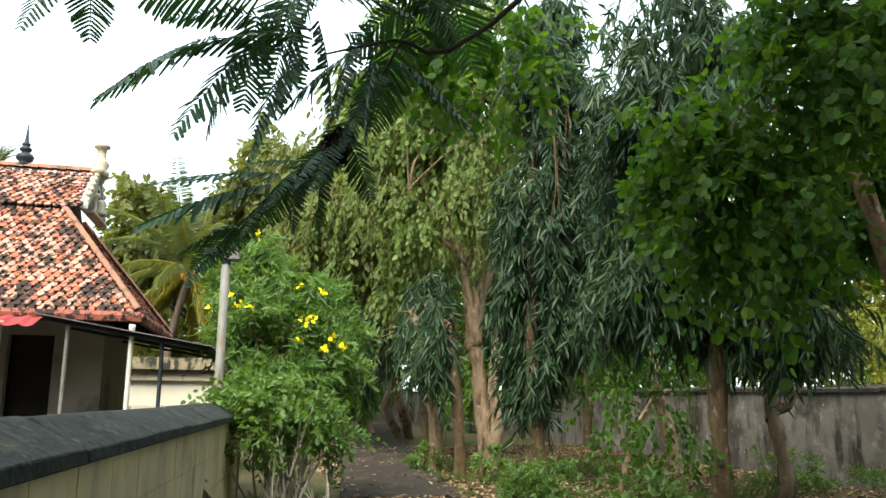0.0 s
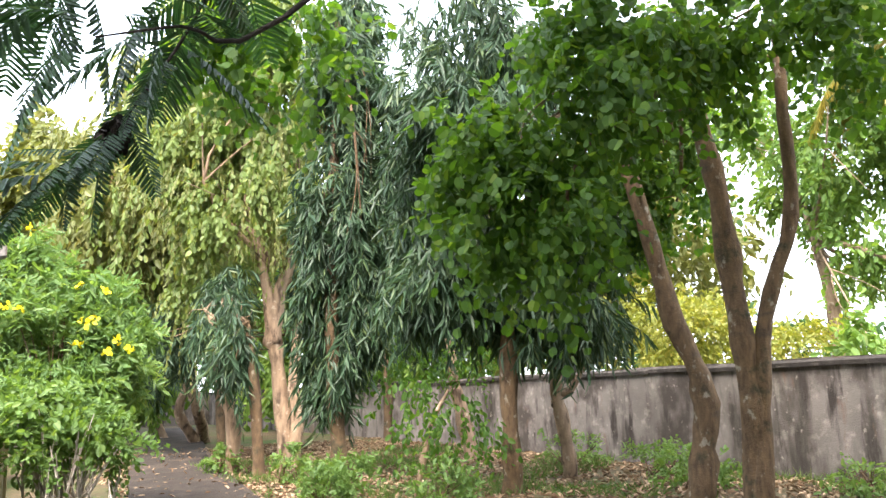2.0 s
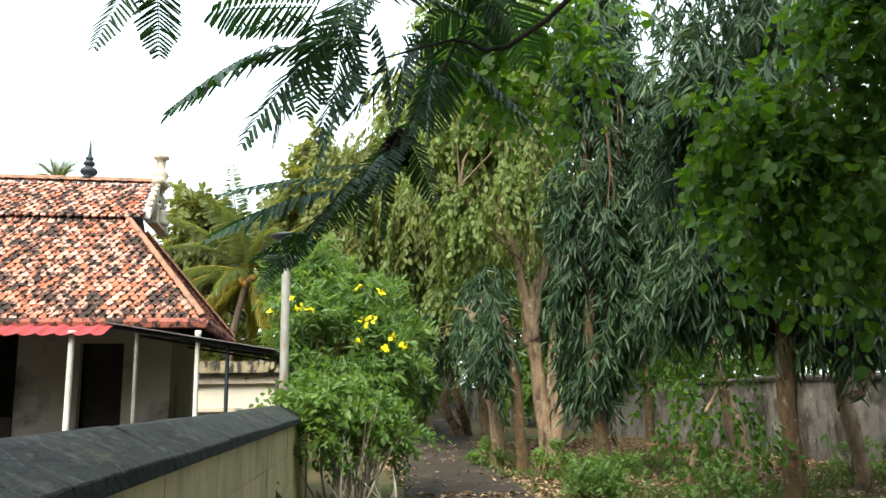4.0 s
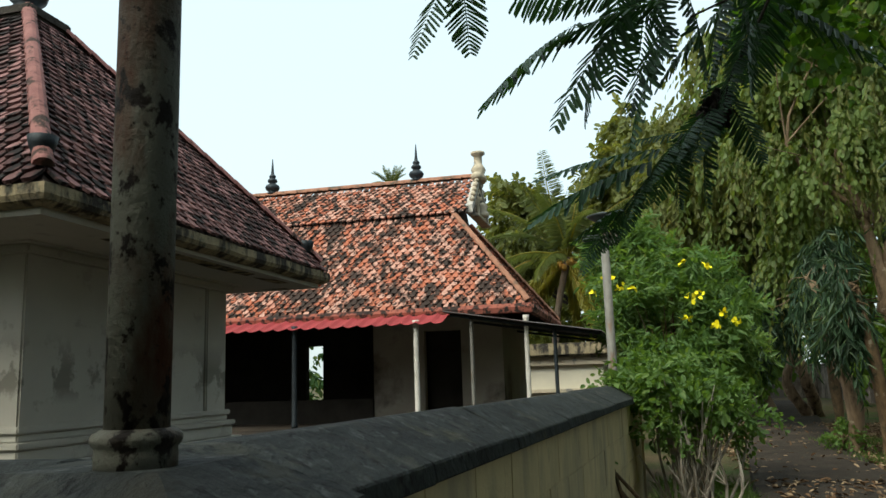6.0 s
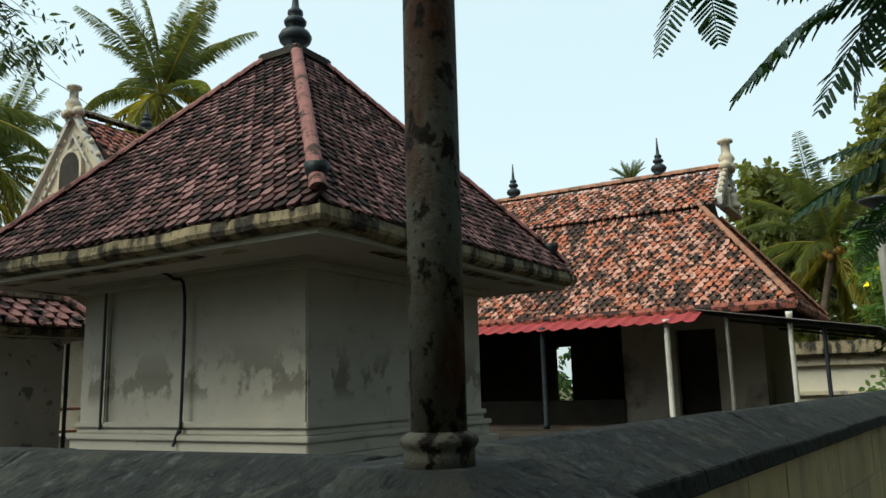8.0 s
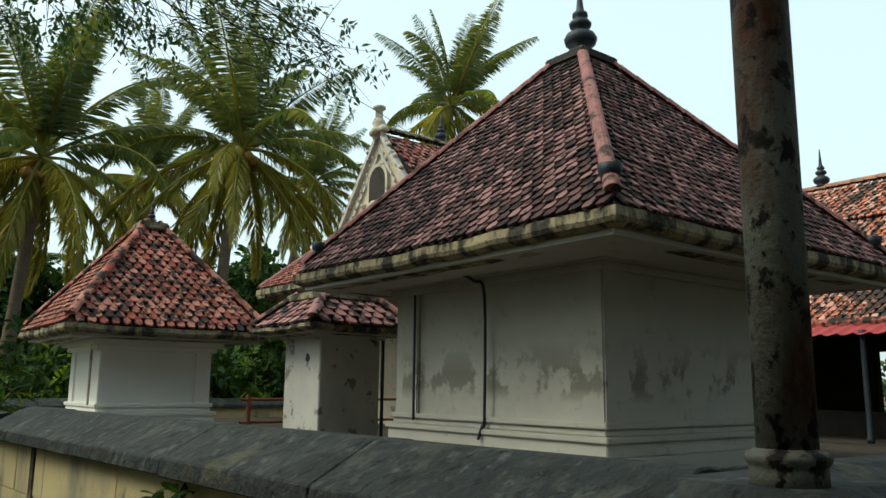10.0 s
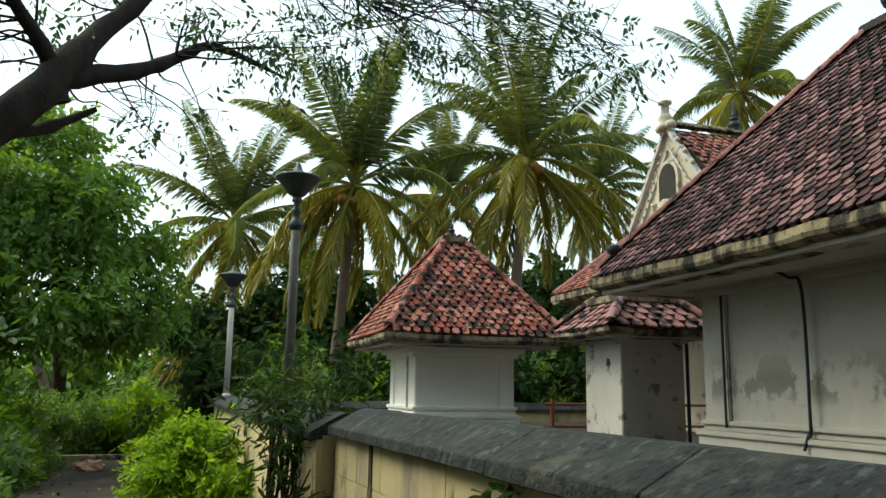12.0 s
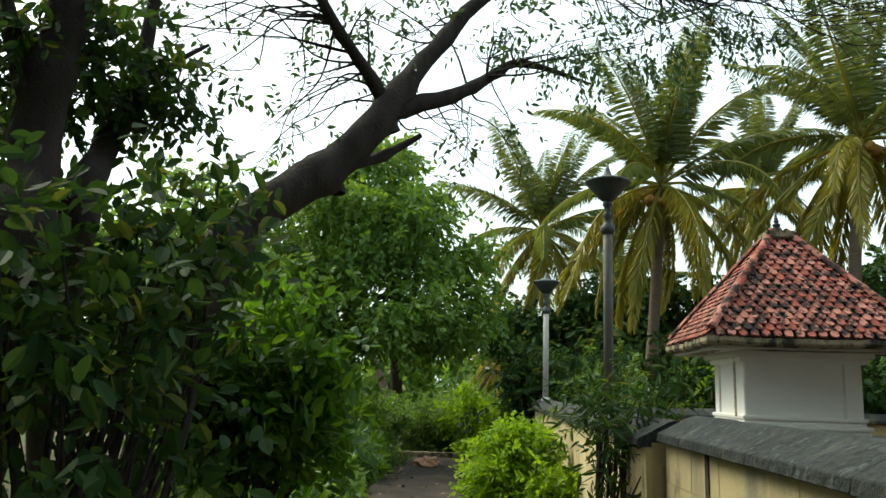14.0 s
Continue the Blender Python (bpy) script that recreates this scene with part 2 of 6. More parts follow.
M["leaf_tecoma"] = leaf_mat("leaf_tecoma", (0.08, 0.155, 0.045), (0.13, 0.215, 0.06), (0.18, 0.25, 0.07), 0.45)
M["leaf_bright"] = leaf_mat("leaf_bright", (0.13, 0.23, 0.015), (0.20, 0.32, 0.02), (0.26, 0.36, 0.03), 0.45, 0.6, 0.2)
M["leaf_feather"] = leaf_mat("leaf_feather", (0.018, 0.055, 0.022), (0.03, 0.08, 0.03), (0.05, 0.10, 0.03), 0.25)
M["leaf_neem"] = leaf_mat("leaf_neem", (0.03, 0.065, 0.03), (0.05, 0.09, 0.04), (0.09, 0.12, 0.05), 0.3)
M["leaf_dark"] = leaf_mat("leaf_dark", (0.022, 0.05, 0.018), (0.04, 0.08, 0.025), (0.16, 0.17, 0.04), 0.3, 0.6, 0.1)
M["leaf_wood"] = leaf_mat("leaf_wood", (0.075, 0.15, 0.026), (0.13, 0.215, 0.04), (0.19, 0.25, 0.05), 0.42)
M["leaf_gold"] = leaf_mat("leaf_gold", (0.14, 0.175, 0.03), (0.22, 0.23, 0.045), (0.33, 0.29, 0.06), 0.5)
M["frond_green"] = leaf_mat("frond_green", (0.125, 0.165, 0.06), (0.18, 0.215, 0.08), (0.24, 0.245, 0.07), 0.5, 0.35)
M["frond_yellow"] = leaf_mat("frond_yellow", (0.20, 0.205, 0.04), (0.28, 0.26, 0.05), (0.38, 0.27, 0.06), 0.5, 0.4)
M["grass"] = leaf_mat("grass", (0.05, 0.10, 0.02), (0.09, 0.15, 0.03), (0.16, 0.18, 0.06), 0.3)


# ---- mesh helpers ----
def arrays_mesh(name, V, F, smooth=False):
    """A mesh from an array of corners and an array of faces with as many corners each."""
    me = bpy.data.meshes.new(name)
    V, F = np.asarray(V, np.float32), np.asarray(F, np.int32)
    me.vertices.add(len(V))
    me.vertices.foreach_set("co", V.ravel())
    me.loops.add(F.size)
    me.loops.foreach_set("vertex_index", F.ravel())
    me.polygons.add(len(F))
    me.polygons.foreach_set("loop_start", np.arange(0, F.size, F.shape[1], dtype=np.int32))
    me.update(calc_edges=True)
    if smooth:
        me.polygons.foreach_set("use_smooth", np.ones(len(F), bool))
    me.validate()
    return me


def mesh_part(name, me, mat, parent=None, label="", place=None):
    ob = new(name, me)
    if mat and not me.materials:
        me.materials.append(mat)
    if parent:
        ob.parent = parent
    if place is not None:
        ob.matrix_local = place
    if label:
        ob["label"] = label
    return ob


def part(name, bm, mat, parent=None, label="", place=None):
    me = bpy.data.meshes.new(name)
    bmesh.ops.recalc_face_normals(bm, faces=bm.faces)
    bm.to_mesh(me)
    bm.free()
    return mesh_part(name, me, mat, parent, label, place)


def thing(name, place, label, category, group="", kind=""):
    ob = new(name)
    ob.empty_display_size = 0.2
    ob.matrix_world = Matrix.Translation(place)
    return tagged(ob, label, category, group, kind)


def box(bm, lo, hi, bevel=0.0):
    made = bmesh.ops.create_cube(bm, size=1.0)["verts"]
    c, s = [(a + b) / 2 for a, b in zip(lo, hi)], [b - a for a, b in zip(lo, hi)]
    for v in made:
        v.co = Vector([c[k] + v.co[k] * s[k] for k in range(3)])
    if bevel:
        edges = list({e for v in made for e in v.link_edges})
        bmesh.ops.bevel(bm, geom=edges, offset=bevel, segments=2, affect="EDGES")


def boxed(lo, hi, bevel=0.0):
    bm = bmesh.new()
    box(bm, lo, hi, bevel)
    return bm


def lathe(bm, profile, sides=16, at=(0, 0, 0)):
    """A turned body from (radius, height) pairs."""
    rings = []
    for r, z in profile:
        rings.append([bm.verts.new((at[0] + r * math.cos(2 * math.pi * k / sides), at[1] + r * math.sin(2 * math.pi * k / sides), at[2] + z)) for k in range(sides)])
    for a, b in zip(rings, rings[1:]):
        for k in range(sides):
            f = bm.faces.new((a[k], a[(k + 1) % sides], b[(k + 1) % sides], b[k]))
            f.smooth = True
    for ring in (rings[0], rings[-1]):
        bm.faces.new(ring)


def turned(profile, sides=16, at=(0, 0, 0)):
    bm = bmesh.new()
    lathe(bm, profile, sides, at)
    return bm


def prism(bm, section, a, b, out):
    """A bar from a to b with a section of (outwards, height) pairs; out is the outward way."""
    ends = [[bm.verts.new((p[0] + out[0] * o, p[1] + out[1] * o, p[2] + z)) for o, z in section] for p in (a, b)]
    n = len(section)
    for k in range(n):
        bm.faces.new((ends[0][k], ends[0][(k + 1) % n], ends[1][(k + 1) % n], ends[1][k]))
    bm.faces.new(ends[0])
    bm.faces.new(ends[1])


def tube_arrays(points, radii, sides=8, rough=0.0, seed=0, wander=0.0):
    """A bent, tapering limb through points."""
    rng = np.random.default_rng(seed)
    pts, rad = np.array(points, float), np.array(radii, float)
    if len(pts) > 2:
        s = np.linspace(0, len(pts) - 1, (len(pts) - 1) * 4 + 1)
        fine = []
        for v in s:
            i = min(int(v), len(pts) - 2)
            u = v - i
            p0, p1, p2, p3 = pts[max(i - 1, 0)], pts[i], pts[i + 1], pts[min(i + 2, len(pts) - 1)]
            fine.append(0.5 * (2 * p1 + (p2 - p0) * u + (2 * p0 - 5 * p1 + 4 * p2 - p3) * u * u + (3 * p1 - p0 - 3 * p2 + p3) * u**3))
        rad = np.interp(s, np.arange(len(pts)), rad)
        pts = np.array(fine)
    if wander:
        pts[1:-1] += rng.normal(size=(len(pts) - 2, 3)) * rad[1:-1, None] * wander
        rad = rad * (1 + 0.09 * rng.normal(size=len(rad)))
    way = np.gradient(pts, axis=0)
    way /= np.linalg.norm(way, axis=1)[:, None] + 1e-9
    ref = np.where(np.abs(way[:, 2:]) > 0.9, [[1.0, 0, 0]], [[0, 0, 1.0]])
    u = np.cross(way, ref)
    u /= np.linalg.norm(u, axis=1)[:, None]
    if len(u) > 1:
        for k in range(1, len(u)):
            v = u[k - 1] - way[k] * (u[k - 1] @ way[k])
            u[k] = v / (np.linalg.norm(v) + 1e-9)
    w = np.cross(way, u)
    ang = np.linspace(0, 2 * np.pi, sides, endpoint=False)
    r = rad[:, None] * (1 + rough * rng.normal(size=(len(pts), sides)))
    V = pts[:, None] + r[..., None] * (np.cos(ang)[None, :, None] * u[:, None] + np.sin(ang)[None, :, None] * w[:, None])
    n = len(pts)
    i, k = np.meshgrid(np.arange(n - 1), np.arange(sides), indexing="ij")
    F = np.stack([i * sides + k, i * sides + (k + 1) % sides, (i + 1) * sides + (k + 1) % sides, (i + 1) * sides + k], -1).reshape(-1, 4)
    return V.reshape(-1, 3), F


def joined(bits):
    V, F, n = [], [], 0
    for v, f in bits:
        V.append(v)
        F.append(f + n)
        n += len(v)
    return np.concatenate(V), np.concatenate(F)


def unit(v):
    return v / (np.linalg.norm(v, axis=-1, keepdims=True) + 1e-9)


OUTLINES = {
    "lance": [(0.0, 0.0), (0.3, 0.5), (0.65, 0.42), (1.0, 0.0)],
    "oval": [(0.0, 0.0), (0.2, 0.36), (0.5, 0.5), (0.8, 0.36), (1.0, 0.0)],
    "round": [(0.05, 0.0), (0.0, 0.28), (0.3, 0.52), (0.7, 0.5), (1.0, 0.27), (0.9, 0.0)],
    "blade": [(0.0, 0.0), (0.25, 0.5), (1.0, 0.0)],
    "strap": [(0.0, 0.0), (0.06, 0.42), (0.5, 0.5), (0.93, 0.42), (1.0, 0.0)],
}


def leaf_arrays(pos, way, length, width, shape, rng, fold=0.25, bend=0.12, up=None):
    """Leaves at pos that grow along way, folded on the midrib."""
    n = len(pos)
    way = unit(way)
    side = np.cross(way, unit(rng.normal(size=(n, 3)) * 0.7 + (np.array([0, 0, 1.0]) if up is None else up)))
    side = unit(side)
    top = np.cross(side, way)
    out = OUTLINES[shape]
    L, W = np.broadcast_to(length, n)[:, None], np.broadcast_to(width, n)[:, None]
    halves = []
    for sign in (1, -1):
        V = []
        for k, (s, h) in enumerate(out):
            V.append(pos + way * L * s + side * (sign * W * h) + top * (fold * W * h * 1.0 - bend * L * s * s))
        halves.append(np.stack(V, 1))
    k = len(out)
    V = np.concatenate(halves, 1).reshape(-1, 3)
    base = (np.arange(n) * 2 * k)[:, None]
    F = np.concatenate([base + np.arange(k)[None], base + k + np.arange(k)[::-1][None]], 0)
    return V, F


def in_blobs(blobs, n, rng, shell=0.55, clumps=16, tight=0.2):
    """Points in ellipsoids (x, y, z, radius, half height), gathered in clumps with gaps between; also the ways outwards."""
    b = np.array(blobs, float)
    w = b[:, 3] ** 1.6 * b[:, 4] ** 0.8
    pick = rng.choice(len(b), n, p=w / w.sum())
    heart = unit(rng.normal(size=(len(b), clumps, 3)))
    heart *= (shell + (1.05 - shell) * rng.random((len(b), clumps, 1)) ** 0.7)
    d = heart[pick, rng.integers(0, clumps, n)] + rng.normal(size=(n, 3)) * tight
    scale = np.stack([b[pick, 3], b[pick, 3], b[pick, 4]], -1)
    return b[pick, :3] + d * scale, unit(d + rng.normal(size=(n, 3)) * 0.25)


def sprig_crown(blobs, sprigs, per, rng, leaf, width, shape, sprig_len=0.35, droop=0.2, hang=0.0, spread=0.8, shell=0.5, fold=0.25, jitter=0.3, clumps=16, tight=0.2):
    """Sprigs of leaves over the blobs. hang 1: leaves and sprigs hang straight down."""
    p, d = in_blobs(blobs, sprigs, rng, shell, clumps, tight)
    down = np.array([0, 0, -1.0])
    way = unit(d * (1 - hang) + down * (hang + droop) + rng.normal(size=p.shape) * 0.35)
    t = (np.arange(per) + 0.5) / per
    length = sprig_len * (0.6 + 0.8 * rng.random(sprigs))[:, None, None]
    pos = p[:, None] + way[:, None] * length * t[None, :, None] + down * droop * length * (t**2)[None, :, None]
    side = unit(np.cross(way, unit(rng.normal(size=p.shape))))
    sgn = np.where(np.arange(per) % 2 == 0, 1.0, -1.0)
    axis = way[:, None] * 0.6 + side[:, None] * (spread * sgn)[None, :, None] + down * (hang * 1.4 + droop * 0.5) + rng.normal(size=(sprigs, per, 3)) * jitter
    n = sprigs * per
    size = leaf * (0.65 + 0.7 * rng.random(n))
    return leaf_arrays(pos.reshape(n, 3), axis.reshape(n, 3), size, size * width / leaf, shape, rng, fold)


def boughs(start, blobs, rng, r0, n=3):
    """Limbs from a trunk's top out into the blobs, with side twigs."""
    bits = []
    start = np.array(start, float)
    for k, b in enumerate(blobs):
        for j in range(n):
            end = np.array(b[:3]) + rng.normal(size=3) * np.array([b[3], b[3], b[4]]) * 0.42
            mid = start + (end - start) * 0.5 + rng.normal(size=3) * 0.12 * np.linalg.norm(end - start)
            r = r0 * (0.45 if j else 0.8)
            bits.append(tube_arrays([start, mid, end], [r, r * 0.55, r * 0.12], 6, 0.05, 7 * k + j))
            for q in range(2):
                tip = mid + (end - mid) * rng.random() + rng.normal(size=3) * b[3] * 0.5
                bits.append(tube_arrays([mid, (mid + tip) / 2 + rng.normal(size=3) * 0.06, tip], [r * 0.35, r * 0.2, r * 0.06], 5, 0.0, q))
    return bits


def tree(name, trunks, crowns, label, category, bark="bark", group="", bough=None):
    """trunks: (points, radii) each; crowns: (arrays, material)."""
    base = trunks[0][0][0]
    root = thing(name, base, label, category, group)
    shift = np.array(base, float)
    for k, (pts, rad) in enumerate(trunks):
        V, F = tube_arrays([(pts[0][0], pts[0][1], pts[0][2] - 0.2)] + list(pts), [rad[0] * 1.15] + list(rad), 14, 0.05, k + 3, 0.09)
        mesh_part("trunk", arrays_mesh("trunk", V - shift, F, True), M[bark], root)
    if bough:
        V, F = joined(bough)
        mesh_part("branching", arrays_mesh("branching", V - shift, F, True), M[bark], root)
    for (V, F), mat in crowns:
        mesh_part("crown", arrays_mesh("crown", V - shift, F), M[mat], root)
    return root


# ---- ground and paths ----
def build_ground():
    bm = bmesh.new()
    bmesh.ops.create_grid(bm, x_segments=120, y_segments=120, size=1.0)
    for v in bm.verts:
        x, y = [math.copysign(abs(c) ** 3, c) * 300 + c * 12 for c in v.co[:2]]
        v.co = (x, y, 0.03 * noise.noise((x * 0.5, y * 0.5, 0)) - 0.02)
    g = part("ground", bm, M["ground"])
    tagged(g, "earth ground with dry leaves and patches of grass", "ground", kind="structure")

    def strip(name, line, width, label):
        bm = bmesh.new()
        rows = []
        pts = [Vector((*p, 0)) for p in line]
        for k, p in enumerate(pts):
            way = (pts[min(k + 1, len(pts) - 1)] - pts[max(k - 1, 0)]).normalized()
            n = Vector((-way.y, way.x, 0))
            rows.append([bm.verts.new(p + n * width * s + Vector((0, 0, z))) for s, z in ((-0.52, -0.05), (-0.5, 0.05), (-0.2, 0.06), (0.2, 0.06), (0.5, 0.05), (0.52, -0.05))])
        for a, b in zip(rows, rows[1:]):
            for k in range(5):
                bm.faces.new((a[k], b[k], b[k + 1], a[k + 1]))
        bm.faces.new(rows[0])
        bm.faces.new(rows[-1])
        tagged(part(name, bm, M["path"]), label, "path", kind="structure")

    strip("path", [(-5.2, 15.6), (-5.15, 12), (-5.0, 9), (-4.9, 4), (-4.85, -1), (-4.6, -4.3), (-1, -4.9), (4, -5.1), (8.8, -5.5), (16, -6.3), (27, -8.1), (40, -10.2)], 1.9, "worn grey concrete path strewn with dry leaves")


build_ground()


# ---- compound wall with stone coping ----
COPING = [(-0.20, -0.16), (-0.20, -0.05), (-0.10, -0.01), (0.0, 0.0), (0.04, -0.005), (0.26, -0.12), (0.27, -0.175), (0.22, -0.18)]


def compound_wall(name, a, b, out, z, label, depth=1.5, columns=0.52, first=0.0):
    """A wall of washed blocks from a to b (its coping's top line), facing out."""
    a, b, out = Vector((*a, 0)), Vector((*b, 0)), Vector((*out, 0)).normalized()
    way = (b - a).normalized()
    out = (out - way * out.dot(way)).normalized()
    length = (b - a).length
    root = thing(name, (a.x, a.y, 0), label, "wall", kind="structure")
    turn = Matrix((( way.x, -out.x, 0, 0), (way.y, -out.y, 0, 0), (0, 0, 1, 0), (0, 0, 0, 1)))
    root.matrix_world = Matrix.Translation(a) @ turn
    part("core", boxed((0, -0.165, -0.1), (length, 0.16, z - 0.15)), M["joint"], root)
    rng = random.Random(len(name) * 7)
    x, k = 0.0, 0
    while x < length - 0.05:
        step = min(0.95 + 0.25 * rng.random(), length - x)
        bm = bmesh.new()
        prism(bm, [(-o, h + 0.006 * rng.uniform(-1, 1)) for o, h in COPING], (x + 0.0015, 0, z), (x + step - 0.0015, 0, z), (0, 1))
        bmesh.ops.bevel(bm, geom=list(bm.edges), offset=0.005, segments=1, affect="EDGES")
        part("coping_stone", bm, M["coping"], root)
        x += step
    meshes = {}
    rows = 5
    height = (z - 0.19) / rows
    for r in range(rows):
        x = 0.0 if r % 2 == 0 else -columns / 2
        while x < length:
            x0, x1 = max(x, 0), min(x + columns, length)
            if x1 - x0 > 0.06:
                key = round(x1 - x0, 2)
                if key not in meshes:
                    bm = boxed((0.001, -0.205, 0.001), (x1 - x0 - 0.001, -0.13, height - 0.001), 0.004)
                    meshes[key] = part("block", bm, M["yellow_wash"], root, place=pose(x0, 0, r * height + 0.01))
                else:
                    mesh_part("block", meshes[key].data, None, root, place=pose(x0, rng.uniform(-0.002, 0.002), r * height + 0.01))
            x += columns
    return root


WZ = 1.51
POLE = (-2.51, -2.35)
compound_wall("wall_east_run", (-2.2, -2.10), (5.75, -2.82), (0, -1), WZ, "low yellow-washed block wall with dark sloping stone coping")
north_run = compound_wall("wall_north_run", (-2.25, -2.05), (-2.53, 2.7), (-1, 0), WZ, "low yellow-washed block wall with dark sloping stone coping")
part("joint_strip", boxed((3.80, -0.214, 0.0), (3.86, -0.19, WZ - 0.18)), M["eave_stone"], north_run, "dark stained vertical joint")
compound_wall("wall_far_run", (-2.66, 2.72), (-3.12, 12.2), (-1, 0), WZ - 0.04, "further stretch of yellow-washed wall with pale worn coping")
compound_wall("wall_far_return", (-2.9, 12.3), (4.5, 12.6), (0, -1), WZ - 0.12, "pale yellow compound wall beyond the small shrine")


def corner_pillar(name, x, y, z, half, label):
    root = thing(name, (x, y, 0), label, "pillar", kind="structure")
    part("shaft", boxed((-half, -half, -0.1), (half, half, z - 0.14), 0.012), M["yellow_wash"], root)
    bm = bmesh.new()
    h = half + 0.06
    lo = [bm.verts.new((sx * h, sy * h, z - 0.145)) for sx, sy in ((-1, -1), (1, -1), (1, 1), (-1, 1))]
    mid = [bm.verts.new((sx * h, sy * h, z - 0.08)) for sx, sy in ((-1, -1), (1, -1), (1, 1), (-1, 1))]
    top = [bm.verts.new((sx * half * 0.6, sy * half * 0.6, z)) for sx, sy in ((-1, -1), (1, -1), (1, 1), (-1, 1))]
    for a, b in ((lo, mid), (mid, top)):
        for k in range(4):
            bm.faces.new((a[k], a[(k + 1) % 4], b[(k + 1) % 4], b[k]))
    bm.faces.new(top)
    bm.faces.new(lo)
    part("cap", bm, M["coping"], root, "mossy stone cap")
    return root


corner_pillar("wall_pillar", POLE[0] + 0.05, POLE[1] + 0.04, WZ + 0.012, 0.2, "corner pillar of the yellow wall, mossy cap")
corner_pillar("wall_pillar", 5.9, -2.85, WZ - 0.01, 0.2, "end pillar of the yellow wall with lichen on its cap")
corner_pillar("wall_pillar", -3.12, 12.3, WZ - 0.04, 0.2, "far end pillar of the yellow wall, pale cap")

# raised court inside the wall
court = new("court_floor")
tagged(court, "raised paved court inside the wall, grey", "floor", kind="structure")
part("slab", boxed((-2.0, -2.0, 0.0), (24, 2.6, 1.02)), M["path"], court)
part("slab", boxed((-2.3, 2.6, 0.0), (24, 12.1, 1.018)), M["path"], court)

# ---- tiled roofs ----
def tile_mesh(name, w, length, mat):
    outline = [(-0.34, 1.0), (0.34, 1.0), (0.37, 0.28), (0.26, 0.07), (0.0, 0.0), (-0.26, 0.07), (-0.37, 0.28)]
    V = [(x * w, y * length, 0.018 + 0.3 * w * (0.21 - x * x)) for x, y in outline] + [(x * w, y * length, 0.002) for x, y in outline]
    n = len(outline)
    F = [tuple(range(n))[::-1]] + [(k, (k + 1) % n, n + (k + 1) % n, n + k) for k in range(n)]
    me = bpy.data.meshes.new(name)
    me.from_pydata(V, [], F)
    me.update()
    me.materials.append(mat)
    return me


def tile_places(a, b, c, d, w, course, rng, lift=0.03):
    """Poses of tiles on the face with eave a-b and top d-c, seen from outside with a on the left."""
    a, b, c, d = (Vector(v) for v in (a, b, c, d))
    along = (b - a).normalized()
    up = ((d + c) / 2 - (a + b) / 2)
    up = (up - along * up.dot(along))
    height = up.length
    up.normalize()
    normal = along.cross(up)
    rows = int(height / course)
    out = []
    for r in range(rows):
        f = r * course / height
        left, right = a.lerp(d, f), b.lerp(c, f)
        f2 = min(1, f + course / height)
        left2, right2 = a.lerp(d, f2), b.lerp(c, f2)
        x0, x1 = max((left - a).dot(along), (left2 - a).dot(along)), min((right - a).dot(along), (right2 - a).dot(along))
        x0, x1 = x0 - w * 0.3, x1 + w * 0.3
        x = math.floor(x0 / w) * w + (w / 2 if r % 2 else 0)
        while x < x1:
            if x >= x0:
                p = a + along * x + up * (r * course - 0.03 + rng.uniform(-0.006, 0.006)) + normal * lift
                tilt = Matrix.Rotation(radians(-9 + rng.uniform(-2.5, 2.5)), 4, "X") @ Matrix.Rotation(radians(rng.uniform(-2.5, 2.5)), 4, "Z")
                m = Matrix((along, up, normal)).transposed().to_4x4()
                out.append(Matrix.Translation(p) @ m @ tilt)
            x += w
    return out


def lay_tiles(parent, origin, places, near, w, length, mat, limit=300):
    me = tile_mesh("tile", w, length, mat)
    near = Vector(near)
    places = sorted(places, key=lambda m: (m.translation - near).length)
    back = Matrix.Translation(-Vector(origin))
    for m in places[:limit]:
        mesh_part("tile", me, None, parent, place=back @ m)
    rest = places[limit:]
    if rest:
        n = len(me.vertices)
        base = np.array([(*v.co, 1.0) for v in me.vertices])
        V = np.concatenate([base @ np.array(back @ m).T[:, :3] for m in rest])
        faces = [tuple(p.vertices) for p in me.polygons]
        rest_me = bpy.data.meshes.new("tiles")
        rest_me.from_pydata(V.tolist(), [], [tuple(i + n * k for i in f) for k in range(len(rest)) for f in faces])
        rest_me.update()
        tagged(mesh_part("tiles", rest_me, mat, parent), kind="stuff")


def hip_roll(parent, origin, a, b, mat, r=0.06, step=0.19):
    """Cap tiles lying one over the next along a hip."""
    a, b, o = Vector(a), Vector(b), Vector(origin)
    n = max(2, int((b - a).length / step))
    q = (b - a).to_track_quat("Y", "Z").to_matrix().to_4x4()
    shared = None
    for k in range(n):
        place = Matrix.Translation(a.lerp(b, k / n) - o) @ q @ pose(0, 0, 0, 4)
        if shared is None:
            bm = bmesh.new()
            rows = []
            L = (b - a).length / n * 1.15
            for y, s in ((0, 1.0), (L * 0.5, 0.94), (L, 0.86)):
                rows.append([bm.verts.new((r * s * math.cos(t), y, r * s * math.sin(t) * 0.9)) for t in [math.pi * j / 6 for j in range(7)]])
            for u, v in zip(rows, rows[1:]):
                for j in range(6):
                    bm.faces.new((u[j], u[j + 1], v[j + 1], v[j]))
            bm.faces.new(rows[0])
            shared = part("hip_tile", bm, mat, parent, place=place)
        else:
            mesh_part("hip_tile", shared.data, None, parent, place=place)


